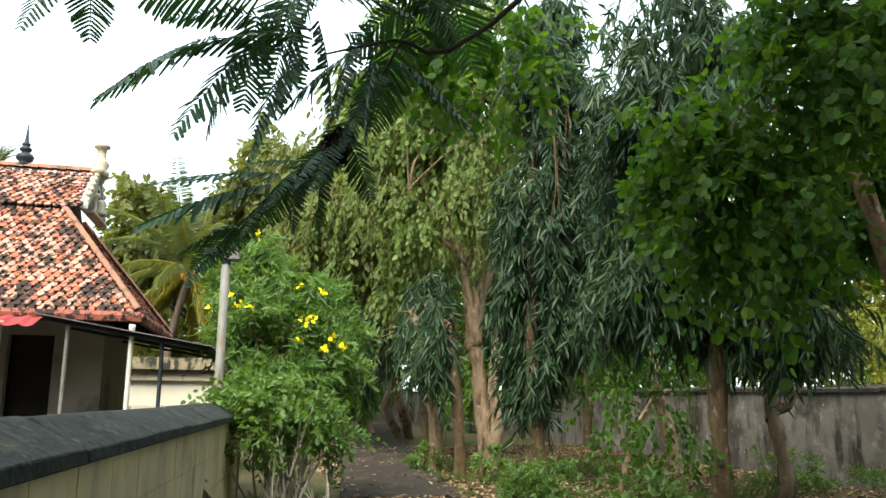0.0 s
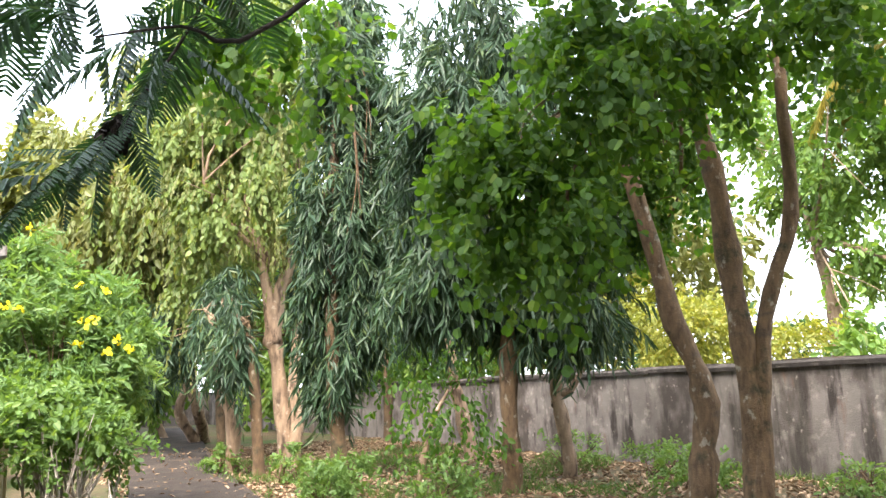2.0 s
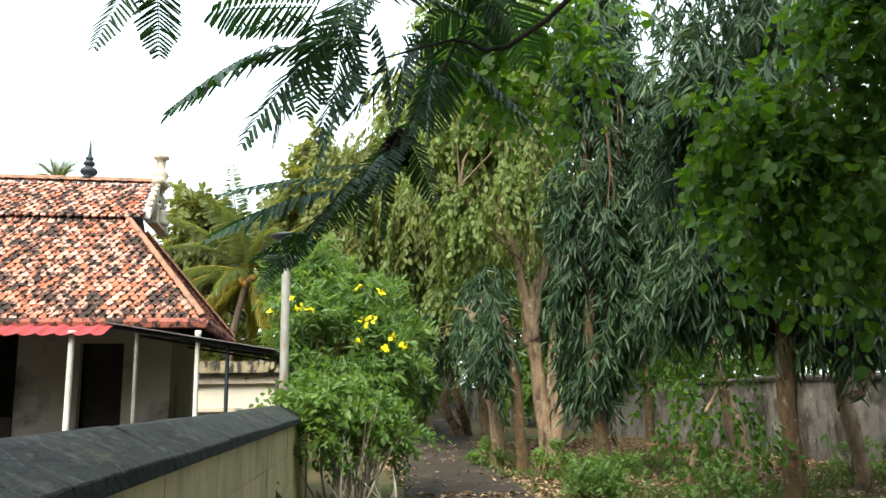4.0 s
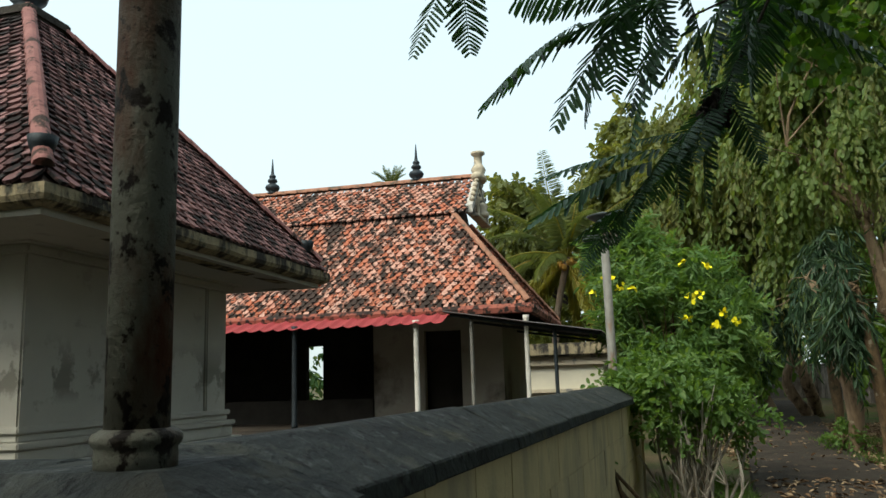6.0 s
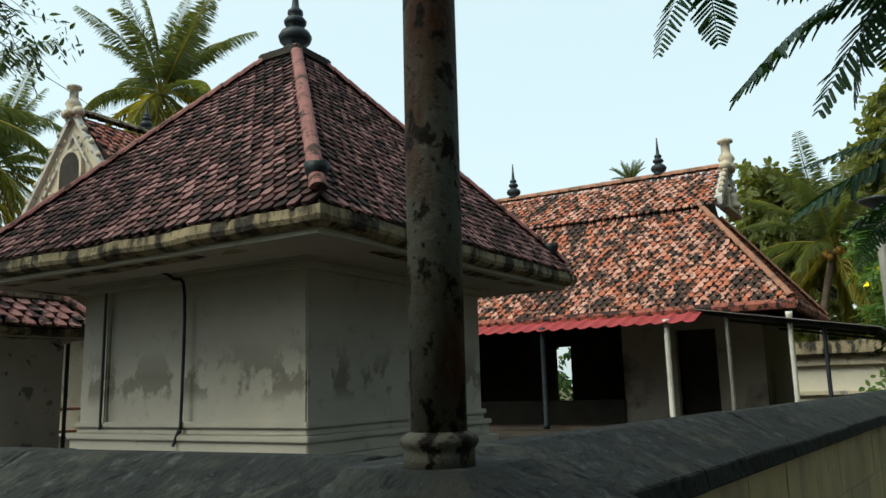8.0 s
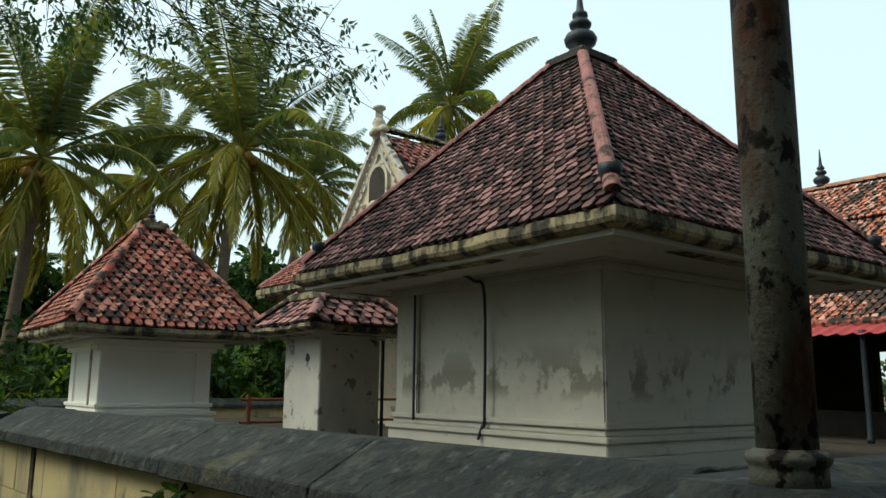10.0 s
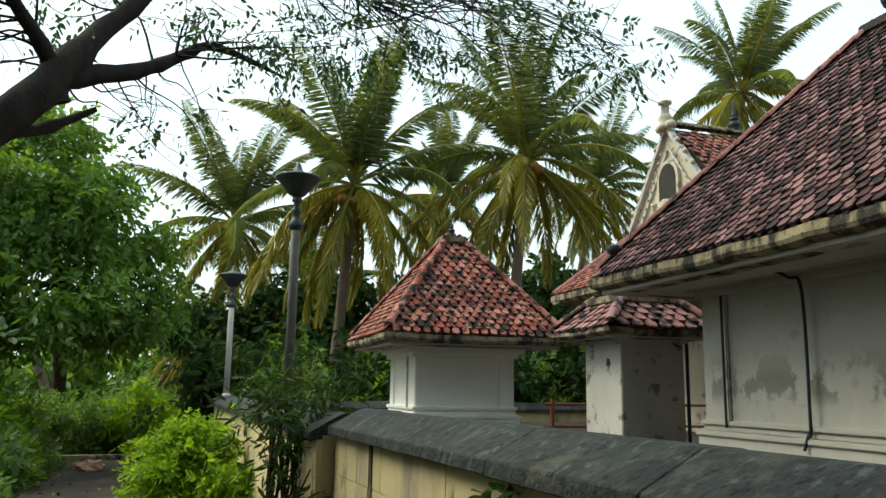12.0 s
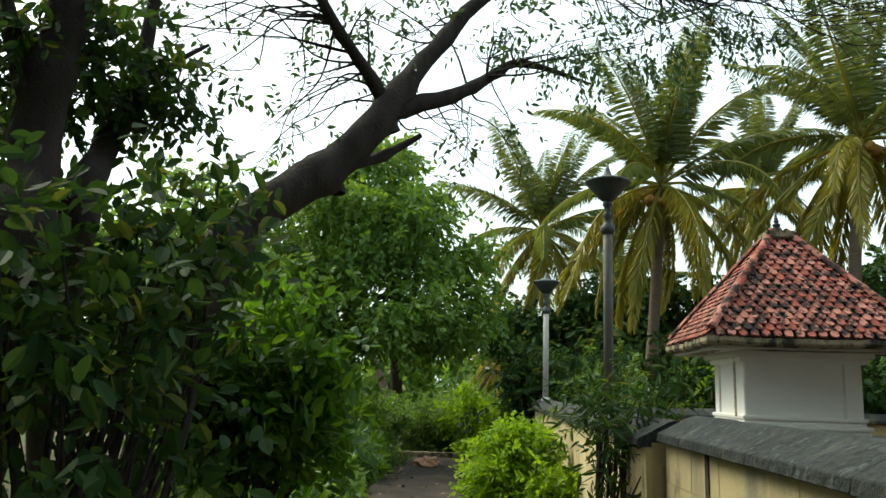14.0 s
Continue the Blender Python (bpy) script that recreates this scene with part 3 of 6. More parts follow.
FINIAL = [(0.13, 0.0), (0.15, 0.03), (0.10, 0.06), (0.17, 0.12), (0.19, 0.18), (0.16, 0.24), (0.09, 0.28), (0.08, 0.30), (0.12, 0.33), (0.13, 0.37), (0.10, 0.41), (0.06, 0.43), (0.09, 0.46), (0.085, 0.50), (0.05, 0.53), (0.04, 0.58), (0.03, 0.70), (0.012, 0.95)]


def finial(place, scale, label, mat="dark_metal"):
    root = thing("roof_finial", place, label, "finial", "roof finials")
    part("spire", turned([(r * scale, z * scale) for r, z in FINIAL], 18), M[mat], root)
    return root


def pyramid_roof(root, origin, x0, y0, x1, y1, ez, apex, cap, w, course, mat, near, hipmat, limit=300, gutter=0.07, eave_mat="eave_stone", horns=True):
    """A hipped roof over a rectangle, with a stone eave round it."""
    o = Vector(origin)
    cx, cy = (x0 + x1) / 2, (y0 + y1) / 2
    eave = [(x0, y0, ez), (x1, y0, ez), (x1, y1, ez), (x0, y1, ez)]
    top = [(cx - cap, cy - cap, apex), (cx + cap, cy - cap, apex), (cx + cap, cy + cap, apex), (cx - cap, cy + cap, apex)]
    bm = bmesh.new()
    ve, vt = [bm.verts.new(Vector(p) - o) for p in eave], [bm.verts.new(Vector(p) - o) for p in top]
    for k in range(4):
        bm.faces.new((ve[k], ve[(k + 1) % 4], vt[(k + 1) % 4], vt[k]))
    bm.faces.new(vt)
    bm.faces.new(ve)
    roof = part("roof", bm, M["deck"], root)
    part("soffit", boxed(Vector((x0 + 0.06, y0 + 0.06, ez - gutter * 2.3)) - o, Vector((x1 - 0.06, y1 - 0.06, ez - 0.025)) - o), M["plaster"], root)
    # eave moulding, one length to a side, mitred
    g = gutter
    section = [(-0.25, -0.02), (-0.04, -0.02), (0.03, 0.0), (0.035, -g * 0.9), (0.02, -g * 1.35), (-0.03, -g * 1.7), (-0.12, -g * 1.75), (-0.13, -g * 2.2), (-0.25, -g * 2.25)]
    corners = [Vector((x0, y0, 0)), Vector((x1, y0, 0)), Vector((x1, y1, 0)), Vector((x0, y1, 0))]
    diag = [Vector((-1, -1, 0)), Vector((1, -1, 0)), Vector((1, 1, 0)), Vector((-1, 1, 0))]
    for k in range(4):
        bm = bmesh.new()
        n = 15
        rng = random.Random(k)
        rings = []
        for j in range(n + 1):
            f = j / n
            c, dd = corners[k].lerp(corners[(k + 1) % 4], f), diag[k].lerp(diag[(k + 1) % 4], f)
            wob = 0 if j in (0, n) else rng.uniform(-0.008, 0.008)
            sag = 0.03 * math.sin(math.pi * f)
            rings.append([bm.verts.new(c + dd * (s + (wob if s > 0 else 0)) + Vector((0, 0, ez + h + wob - sag * 0.4)) - o) for s, h in section])
        for u, v in zip(rings, rings[1:]):
            for j in range(len(section)):
                bm.faces.new((u[j], u[(j + 1) % len(section)], v[(j + 1) % len(section)], v[j]))
        part("eave", bm, M[eave_mat], root, "lichen-stained plaster eave moulding")
    rng = random.Random(5)
    places = []
    for k in range(4):
        places += tile_places(eave[k], eave[(k + 1) % 4], top[(k + 1) % 4], top[k], w, course, rng)
    lay_tiles(roof, o, places, near, w, course * 1.75, mat, limit)
    for k in range(4):
        a, b = Vector(eave[k]), Vector(top[k])
        hip_roll(roof, o, a.lerp(b, 0.03) + Vector((0, 0, 0.05)), b + Vector((0, 0, 0.05)), hipmat)
    for k in range(4 if horns else 0):
        c = Vector(eave[k]).lerp(Vector(top[k]), 0.085) + Vector((0, 0, 0.04)) - o
        part("corner_horn", turned([(0.02, -0.06), (0.05, -0.02), (0.075, 0.05), (0.085, 0.10), (0.07, 0.105), (0.03, 0.06)], 12, c), M["dark_metal"], root)
    bm = bmesh.new()
    box(bm, Vector((cx - cap - 0.10, cy - cap - 0.10, apex - 0.03)) - o, Vector((cx + cap + 0.10, cy + cap + 0.10, apex + 0.07)) - o, 0.02)
    box(bm, Vector((cx - cap * 0.7, cy - cap * 0.7, apex + 0.07)) - o, Vector((cx + cap * 0.7, cy + cap * 0.7, apex + 0.14)) - o, 0.02)
    part("roof_cap", bm, M["wall_cap" if horns else "eave_stone"], root)
    return roof


# ---- the near pavilion ----
def plaster_body(root, o, x0, y0, x1, y1, z0, z1, mat, pil=0.34, proud=0.03):
    """Walls with corner pilasters, cornice and plinth mouldings."""
    o = Vector(o)

    def bx(name, lo, hi, m=mat, bevel=0.0):
        part(name, boxed(Vector(lo) - o, Vector(hi) - o, bevel), m, root)

    bx("wall", (x0 + proud, y0 + proud, z0), (x1 - proud, y1 - proud, z1))
    for sx, sy in ((0, 0), (1, 0), (0, 1), (1, 1)):
        px0, py0 = (x1 - pil if sx else x0), (y1 - pil if sy else y0)
        bx("pilaster", (px0, py0, z0 + 0.001), (px0 + pil, py0 + pil, z1 - 0.001), bevel=0.012)
    for grow, lo, hi in ((0.05, z1 - 0.13, z1 - 0.07), (0.11, z1 - 0.07, z1)):
        bx("cornice", (x0 - grow, y0 - grow, lo), (x1 + grow, y1 + grow, hi), bevel=0.012)
    for grow, lo, hi in ((0.035, z0 - 0.025, z0 + 0.02), (0.015, z0 - 0.075, z0 - 0.025), (0.07, z0 - 0.12, z0 - 0.075), (0.05, z0 - 0.22, z0 - 0.12), (0.12, z0 - 0.40, z0 - 0.22)):
        bx("plinth_moulding", (x0 - grow, y0 - grow, lo), (x1 + grow, y1 + grow, hi), bevel=0.008)


pav = thing("pavilion", (2, 2, 1.0), "white plastered temple pavilion, dark hipped tile roof, flaking paint", "pavilion")
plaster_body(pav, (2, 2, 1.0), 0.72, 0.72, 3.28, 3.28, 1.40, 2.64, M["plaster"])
pyramid_roof(pav, (2, 2, 1.0), 0.0, 0.0, 4.0, 4.0, 2.74, 4.83, 0.16, 0.112, 0.088, M["tile_dark"], (-1.5, -1.5, 3.2), M["hip_pink"], gutter=0.068)
finial((2, 2, 4.95), 0.88, "dark bronze finial on the pavilion roof")

# drain pipe on the pavilion's side
V, F = tube_arrays([(-1.46, 0.40, 1.60), (-1.45, 0.12, 1.60), (-1.38, 0.02, 1.54), (-1.325, -0.05, 1.42), (-1.325, -0.05, 0.42), (-1.335, -0.04, 0.36), (-1.36, -0.01, 0.24)], [0.013] * 7, 8)
mesh_part("drain_pipe", arrays_mesh("drain_pipe", V, F, True), M["dark_metal"], pav, "thin dark drain pipe")
V, F = tube_arrays([(-1.325, 0.93, 1.50), (-1.325, 0.93, 0.36)], [0.012] * 2, 8)
mesh_part("drain_pipe", arrays_mesh("drain_pipe", V, F, True), M["dark_metal"], pav, "thin dark drain pipe")

# ---- the hall behind it ----
HALL = Vector((9, 1.7, 1.0))
hall = thing("temple_hall", HALL, "long temple hall with weathered orange tile roof and open veranda", "hall")


def hall_part(name, lo, hi, mat, label="", bevel=0.0):
    part(name, boxed(Vector(lo) - HALL, Vector(hi) - HALL, bevel), M[mat], hall, label)


HY0, HY1 = -1.68, 5.08
GY = -0.38
ez, hz, rz = 2.58, 4.18, 4.86
bm = bmesh.new()
pts = {}
for n, p in {"a": (7.0, HY0, ez), "b": (11.0, HY0, ez), "c": (11.0, HY1, ez), "d": (7.0, HY1, ez), "e": (8.25, GY, hz), "f": (9.75, GY, hz), "g": (9.75, 3.78, hz), "h": (8.25, 3.78, hz), "r": (9, GY, rz), "s": (9, 3.78, rz)}.items():
    pts[n] = bm.verts.new(Vector(p) - HALL)
for quad in ("abfe", "bcgf", "cdhg", "daeh", "ehsr", "fgsr", "efr", "hgs", "abcd"):
    bm.faces.new([pts[c] for c in quad])
hall_roof = part("roof", bm, M["deck"], hall)
rng = random.Random(11)
places = tile_places((7.0, HY1, ez), (7.0, HY0, ez), (8.25, GY, hz), (8.25, 3.78, hz), 0.115, 0.085, rng)
places += tile_places((8.2, 4.05, hz - 0.03), (8.2, -0.60, hz - 0.03), (9.0, -0.60, rz + 0.03), (9.0, 4.05, rz + 0.03), 0.115, 0.085, rng, 0.05)
places += tile_places((7.0, HY0, ez), (11.0, HY0, ez), (9.75, GY, hz), (8.25, GY, hz), 0.115, 0.085, rng)
lay_tiles(hall_roof, HALL, places, (7.0, -1.7, 2.6), 0.115, 0.15, M["tile_orange"])
hip_roll(hall_roof, HALL, (7.0, HY0, ez + 0.06), (8.25, GY, hz + 0.05), M["ridge_clay"], 0.05)
hip_roll(hall_roof, HALL, (11.0, HY0, ez + 0.06), (9.75, GY, hz + 0.06), M["ridge_clay"], 0.07)
hip_roll(hall_roof, HALL, (9.0, -0.62, rz + 0.06), (9.0, 4.1, rz + 0.06), M["ridge_clay"], 0.09)
bm = bmesh.new()
prism(bm, [(0.0, -0.10), (0.06, -0.09), (0.08, -0.02), (0.06, 0.03), (0.0, 0.03)], Vector((7.0, HY0 - 0.05, ez)) - HALL, Vector((7.0, HY1, ez)) - HALL, (-1, 0))
part("eave_board", bm, M["tile_red"], hall)
bm = bmesh.new()
prism(bm, [(0.0, -0.10), (0.06, -0.09), (0.08, -0.02), (0.06, 0.03), (0.0, 0.03)], Vector((6.95, HY0, ez)) - HALL, Vector((11, HY0, ez)) - HALL, (0, -1))
part("eave_board", bm, M["tile_red"], hall)


def gablet(root, o, p, facing, w, h, mat):
    """A carved gable end: raking boards, niche, knobs and a finial block; facing is a unit way."""
    o, p = Vector(o), Vector(p)
    f = Vector(facing)
    side = Vector((-f.y, f.x, 0))
    m = Matrix((side, f, Vector((0, 0, 1)))).transposed().to_4x4()
    m.translation = p - o
    for s in (-1, 1):
        bm = bmesh.new()
        prism(bm, [(0, 0), (0.10, 0), (0.10, 0.12), (0, 0.12)], (s * w, 0, -h), (0, 0, 0), (0, 1))
        part("rake_board", bm, M["plaster_peel"], root, place=m)
        bm = bmesh.new()
        prism(bm, [(0, 0), (0.06, 0), (0.06, 0.07), (0, 0.07)], (s * w * 0.78, 0, -h), (0, 0, -h * 0.22), (0, 1))
        part("rake_board", bm, M["plaster_peel"], root, place=m)
        for k in range(6):
            a = (k + 0.7) / 6.5
            bm = turned([(0.02, 0), (0.045, 0.03), (0.045, 0.06), (0.015, 0.10)], 8, (s * w * a, 0.08, -h * a + 0.10))
            part("crocket", bm, mat, root, place=m)
        part("colonnette", turned([(0.05, 0), (0.03, 0.05), (0.03, 0.22), (0.05, 0.25), (0.06, 0.3)], 10, (s * w * 0.33, 0.10, -h * 0.95)), mat, root, place=m)
    bm = bmesh.new()
    vs = [bm.verts.new(v) for v in ((-w, -0.02, -h), (w, -0.02, -h), (0, -0.02, 0.02), (-w, 0.02, -h), (w, 0.02, -h), (0, 0.02, 0.02))]
    for q in ((0, 1, 2), (3, 5, 4), (0, 3, 4, 1), (1, 4, 5, 2), (2, 5, 3, 0)):
        bm.faces.new([vs[i] for i in q])
    part("gable_panel", bm, M["plaster_old"], root, place=m)
    # arched niche with a raised frame, a small figure block and beads under the rakes
    # the niche is a flat panel, its recess shade put into the colour
    for name, grow, y0, y1, nm in (("niche_frame", 0.06, 0.02, 0.09, mat), ("niche", 0.0, 0.03, 0.094, M["inside_shade"])):
        hw, top = w * 0.2 + grow, -h * 0.55
        arch = [(-hw, -h * 0.92)] + [(hw * math.cos(math.pi - math.pi * j / 8), top + (hw * 1.1) * math.sin(math.pi * j / 8)) for j in range(9)] + [(hw, -h * 0.92)]
        bm = bmesh.new()
        front, back = [bm.verts.new((x, y1, z)) for x, z in arch], [bm.verts.new((x, y0, z)) for x, z in arch]
        bm.faces.new(front)
        bm.faces.new(back)
        for j in range(len(arch)):
            bm.faces.new((front[j], back[j], back[(j + 1) % len(arch)], front[(j + 1) % len(arch)]))
        part(name, bm, nm, root, place=m)
    part("niche_pedestal", turned([(w * 0.14, 0), (w * 0.14, 0.05), (w * 0.08, 0.08), (w * 0.11, 0.16), (w * 0.05, 0.24)], 10, (0, 0.12, -h * 0.92)), mat, root, place=m)
    for s in (-1, 1):
        for k in range(9):
            a = 0.16 + 0.8 * k / 9
            part("bead", boxed((s * w * a * 0.82 - 0.02, 0.06, -h * a - h * 0.1), (s * w * a * 0.82 + 0.02, 0.10, -h * a - h * 0.1 + 0.05), 0.008), mat, root, place=m)
        part("volute", turned([(0.02, -0.03), (0.08, -0.02), (0.10, 0.03), (0.07, 0.09), (0.02, 0.11)], 10, (s * 0.15, 0.08, 0.02)), mat, root, place=m)
    part("sill", boxed((-w * 0.75, 0.0, -h * 1.05), (w * 0.75, 0.16, -h * 0.97), 0.01), mat, root, place=m)
    part("finial_block", turned([(0.12, -0.05), (0.14, 0.02), (0.09, 0.06), (0.13, 0.14), (0.10, 0.2), (0.07, 0.24), (0.07, 0.38), (0.12, 0.41), (0.12, 0.45), (0.03, 0.47)], 10, (0, 0.08, 0.05)), mat, root, place=m)


gablet(hall, HALL, (9.0, -0.62, rz), (0, -1, 0), 0.72, 0.66, M["plaster_old"])
finial((9.0, 0.37, rz + 0.1), 0.68, "dark bronze finial on the hall ridge")
finial((9.0, 3.02, rz + 0.1), 0.68, "dark bronze finial on the hall ridge")
# walls and veranda
hall_part("wall", (8.0, 0.05, 1.02), (8.15, 0.85, 2.62), "hall_wall")
hall_part("wall", (8.0, -1.15, 1.02), (8.15, -0.52, 2.62), "hall_wall")
hall_part("wall", (7.998, -0.52, 2.36), (8.15, 0.05, 2.62), "hall_wall")
hall_part("wall", (8.15, -1.15, 1.02), (10.6, -1.0, 2.62), "hall_wall")
# inner walls, parapet and ceiling are coloured near-black as veranda shade
hall_part("wall", (9.9, -1.0, 1.02), (10.05, 2.45, 2.62), "inside_shade")
hall_part("wall", (9.9, 2.78, 1.02), (10.05, 4.9, 2.62), "inside_shade")
hall_part("wall", (9.899, 2.45, 1.02), (10.049, 2.78, 1.28), "inside_shade")
hall_part("wall", (9.899, 2.45, 2.3), (10.049, 2.78, 2.62), "inside_shade")
hall_part("wall", (8.0, 4.75, 1.02), (10.6, 4.9, 2.62), "inside_shade")
hall_part("parapet", (7.95, 0.85, 1.02), (8.1, 4.75, 1.38), "inside_shade")
hall_part("veranda_floor", (6.4, HY0 + 0.1, 1.0), (10.8, HY1 - 0.1, 1.03), "path")
hall_part("ceiling", (7.05, HY0 + 0.05, 2.55), (10.95, HY1 - 0.05, 2.57), "inside_shade")
# added sheet behind the opening, its near-black colour is the doorway's shade
hall_part("doorway_shade", (8.2, -0.50, 1.03), (8.24, 0.02, 2.36), "inside_shade", "dark sheet standing in for the doorway's shade")


def veranda_post(x, y, z1, mat, r=0.045):
    bm = turned([(r * 1.3, 0), (r * 1.3, 0.06), (r, 0.09), (r, z1 - 1.12), (r * 1.3, z1 - 1.08), (r * 1.3, z1 - 1.03)], 10, Vector((x, y, 1.03)) - HALL)
    part("veranda_post", bm, M[mat], hall)


for x, y, mat, r in ((6.6, -0.22, "post_white", 0.036), (6.6, -0.97, "grey_pole", 0.025), (6.6, -1.69, "post_white", 0.03), (6.6, -2.05, "dark_metal", 0.025), (6.6, 1.52, "dark_metal", 0.035)):
    veranda_post(x, y, 2.42 if y > -1.9 else 2.28, mat, r)


def ribbed_sheet(root, o, a, b, down, mat, name, rib=0.16, amp=0.025, label=""):
    """A corrugated sheet hung from the line a-b, reaching down by the vector down."""
    o, a, b, down = Vector(o), Vector(a), Vector(b), Vector(down)
    way = b - a
    n = int(way.length / rib) * 4
    normal = way.cross(down).normalized()
    if normal.z < 0:
        normal = -normal
    bm = bmesh.new()
    rows = []
    for s in (0, 1):
        for off in (0.0, -0.006):
            rows.append([bm.verts.new(a + way * (k / n) + down * s + normal * (amp * max(0, math.sin(2 * math.pi * k / 4.0 + 0.4)) + off) - o) for k in range(n + 1)])
    for u, v in ((rows[0], rows[2]), (rows[1], rows[3]), (rows[2], rows[3]), (rows[0], rows[1])):
        for k in range(n):
            bm.faces.new((u[k], u[k + 1], v[k + 1], v[k]))
    part(name, bm, mat, root, label)


ribbed_sheet(hall, HALL, (7.02, 4.9, 2.53), (7.02, -0.60, 2.53), (-0.52, 0, -0.17), M["red_sheet"], "awning", 0.20, 0.03, "red ribbed sheet awning")
ribbed_sheet(hall, HALL, (6.45, -0.62, 2.50), (10.5, -0.62, 2.58), (0, -2.02, -0.34), M["dark_sheet"], "awning", 0.22, 0.02, "rusty dark metal sheet awning")
for x in (6.55, 8.0, 9.5):
    V, F = tube_arrays([Vector((x, -0.7, 2.46)) - HALL, Vector((x, -2.6, 2.14)) - HALL], [0.02, 0.02], 6)
    mesh_part("rafter", arrays_mesh("rafter", V, F), M["dark_metal"], hall)
V, F = tube_arrays([Vector((6.45, -2.62, 2.14)) - HALL, Vector((10.5, -2.62, 2.2)) - HALL], [0.02, 0.02], 6)
mesh_part("rafter", arrays_mesh("rafter", V, F), M["dark_metal"], hall)

# cream outbuilding behind the hall
out_o = Vector((14.5, -1.6, 1.0))
outb = thing("outbuilding", out_o, "low cream outbuilding with a grey slab roof", "building")
part("wall", boxed((-0.9, -0.75, -1.0), (1.5, 2.6, 1.05)), M["cream"], outb)
part("roof", boxed((-1.15, -1.0, 1.05), (1.8, 2.9, 1.32), 0.03), M["eave_stone"], outb)
part("cornice", boxed((-1.0, -0.85, 0.85), (-0.9, 2.6, 1.04), 0.01), M["plaster_old"], outb)
part("ledge", boxed((-0.98, -0.80, 0.28), (-0.9, 2.6, 0.36), 0.01), M["plaster_old"], outb)

# ---- small shrine ----
SH = (-0.54, 6.93, 1.0)
shrine = thing("small_shrine", SH, "small white shrine with a red hipped tile roof", "shrine")
plaster_body(shrine, SH, -1.18, 6.29, 0.10, 7.57, 1.42, 2.16, M["plaster_clean"], pil=0.2, proud=0.02)
pyramid_roof(shrine, SH, -1.66, 5.81, 0.58, 8.05, 2.28, 3.58, 0.08, 0.118, 0.088, M["tile_red"], (-1.6, 4.5, 2.6), M["tile_red"], gutter=0.055, horns=False)
finial((-0.54, 6.93, 3.70), 0.26, "small dark finial on the shrine roof")
V, F = tube_arrays([(-0.66, -0.42, 1.2), (-0.68, -0.42, 1.1), (-0.68, -0.42, 0.42)], [0.014] * 3, 8)
mesh_part("drain_pipe", arrays_mesh("drain_pipe", V, F, True), M["plaster_old"], shrine)

# ---- little tiled cell between them ----
CE = (0.95, 4.85, 1.0)
cell = thing("tiled_cell", CE, "tiny plastered cell with peeling paint and a tiled cap roof", "cell")
part("wall", boxed((-0.40, -0.40, 0), (0.36, 0.40, 1.25), 0.01), M["plaster_peel"], cell)
part("cornice", boxed((-0.45, -0.45, 1.17), (0.41, 0.45, 1.23), 0.01), M["plaster_peel"], cell)
pyramid_roof(cell, CE, 0.28, 4.18, 1.58, 5.52, 2.30, 2.62, 0.3, 0.16, 0.11, M["tile_cell"], (0, 3.5, 2.4), M["tile_cell"], gutter=0.04, horns=False)
V, F = tube_arrays([(0.40, -0.40, 0), (0.40, -0.40, 1.2)], [0.02] * 2, 8)
mesh_part("conduit", arrays_mesh("conduit", V, F), M["dark_metal"], cell)

# ---- gabled hall far behind ----
GH = Vector((6.5, 8.26, 1.0))
ghall = thing("gabled_hall", GH, "temple hall with a carved plaster gable and tiled roof", "hall")
part("wall", boxed(Vector((4.2, 6.6, 0.9)) - GH, Vector((10.5, 9.9, 4.5)) - GH), M["plaster_old"], ghall)
bm = bmesh.new()
vs = {n: bm.verts.new(Vector(p) - GH) for n, p in {"a": (3.85, 6.3, 4.2), "b": (3.85, 10.2, 4.2), "r": (3.85, 8.26, 6.1), "c": (11, 6.3, 4.2), "d": (11, 10.2, 4.2), "s": (11, 8.26, 6.1)}.items()}
for q in ("acsr", "bdsr", "abr", "cds", "abdc"):
    bm.faces.new([vs[c] for c in q])
groof = part("roof", bm, M["deck"], ghall)
lay_tiles(groof, GH, tile_places((3.85, 6.3, 4.2), (11, 6.3, 4.2), (11, 8.26, 6.1), (3.85, 8.26, 6.1), 0.18, 0.13, random.Random(3)), (3.8, 7.5, 5.5), 0.18, 0.23, M["tile_red"], 200)
SK = {"a": (2.3, 9.77, 3.30), "b": (2.3, 6.75, 3.30), "c": (3.84, 7.02, 4.50), "d": (3.84, 9.50, 4.50), "e": (4.25, 6.75, 3.30), "f": (4.25, 9.77, 3.30), "g": (4.25, 7.02, 4.50), "h": (4.25, 9.50, 4.50)}
bm = bmesh.new()
vs = {n: bm.verts.new(Vector(p) - GH) for n, p in SK.items()}
for q in ("abcd", "begc", "fadh", "cghd", "afeb", "efhg"):
    bm.faces.new([vs[c] for c in q])
skirt = part("skirt_roof", bm, M["deck"], ghall, "lower tiled roof below the gable")
lay_tiles(skirt, GH, tile_places(SK["a"], SK["b"], SK["c"], SK["d"], 0.13, 0.1, random.Random(8)), (2.3, 9.7, 3.3), 0.13, 0.17, M["tile_red"], 200)
hip_roll(skirt, GH, Vector(SK["a"]) + Vector((0, 0, 0.03)), Vector(SK["d"]) + Vector((0, 0, 0.03)), M["hip_pink"])
bm = bmesh.new()
prism(bm, [(-0.3, -0.02), (0.03, 0.0), (0.04, -0.10), (-0.02, -0.15), (-0.3, -0.16)], Vector((2.3, 6.7, 3.30)) - GH, Vector((2.3, 9.82, 3.30)) - GH, (-1, 0))
part("eave", bm, M["eave_stone"], ghall)
bm = bmesh.new()
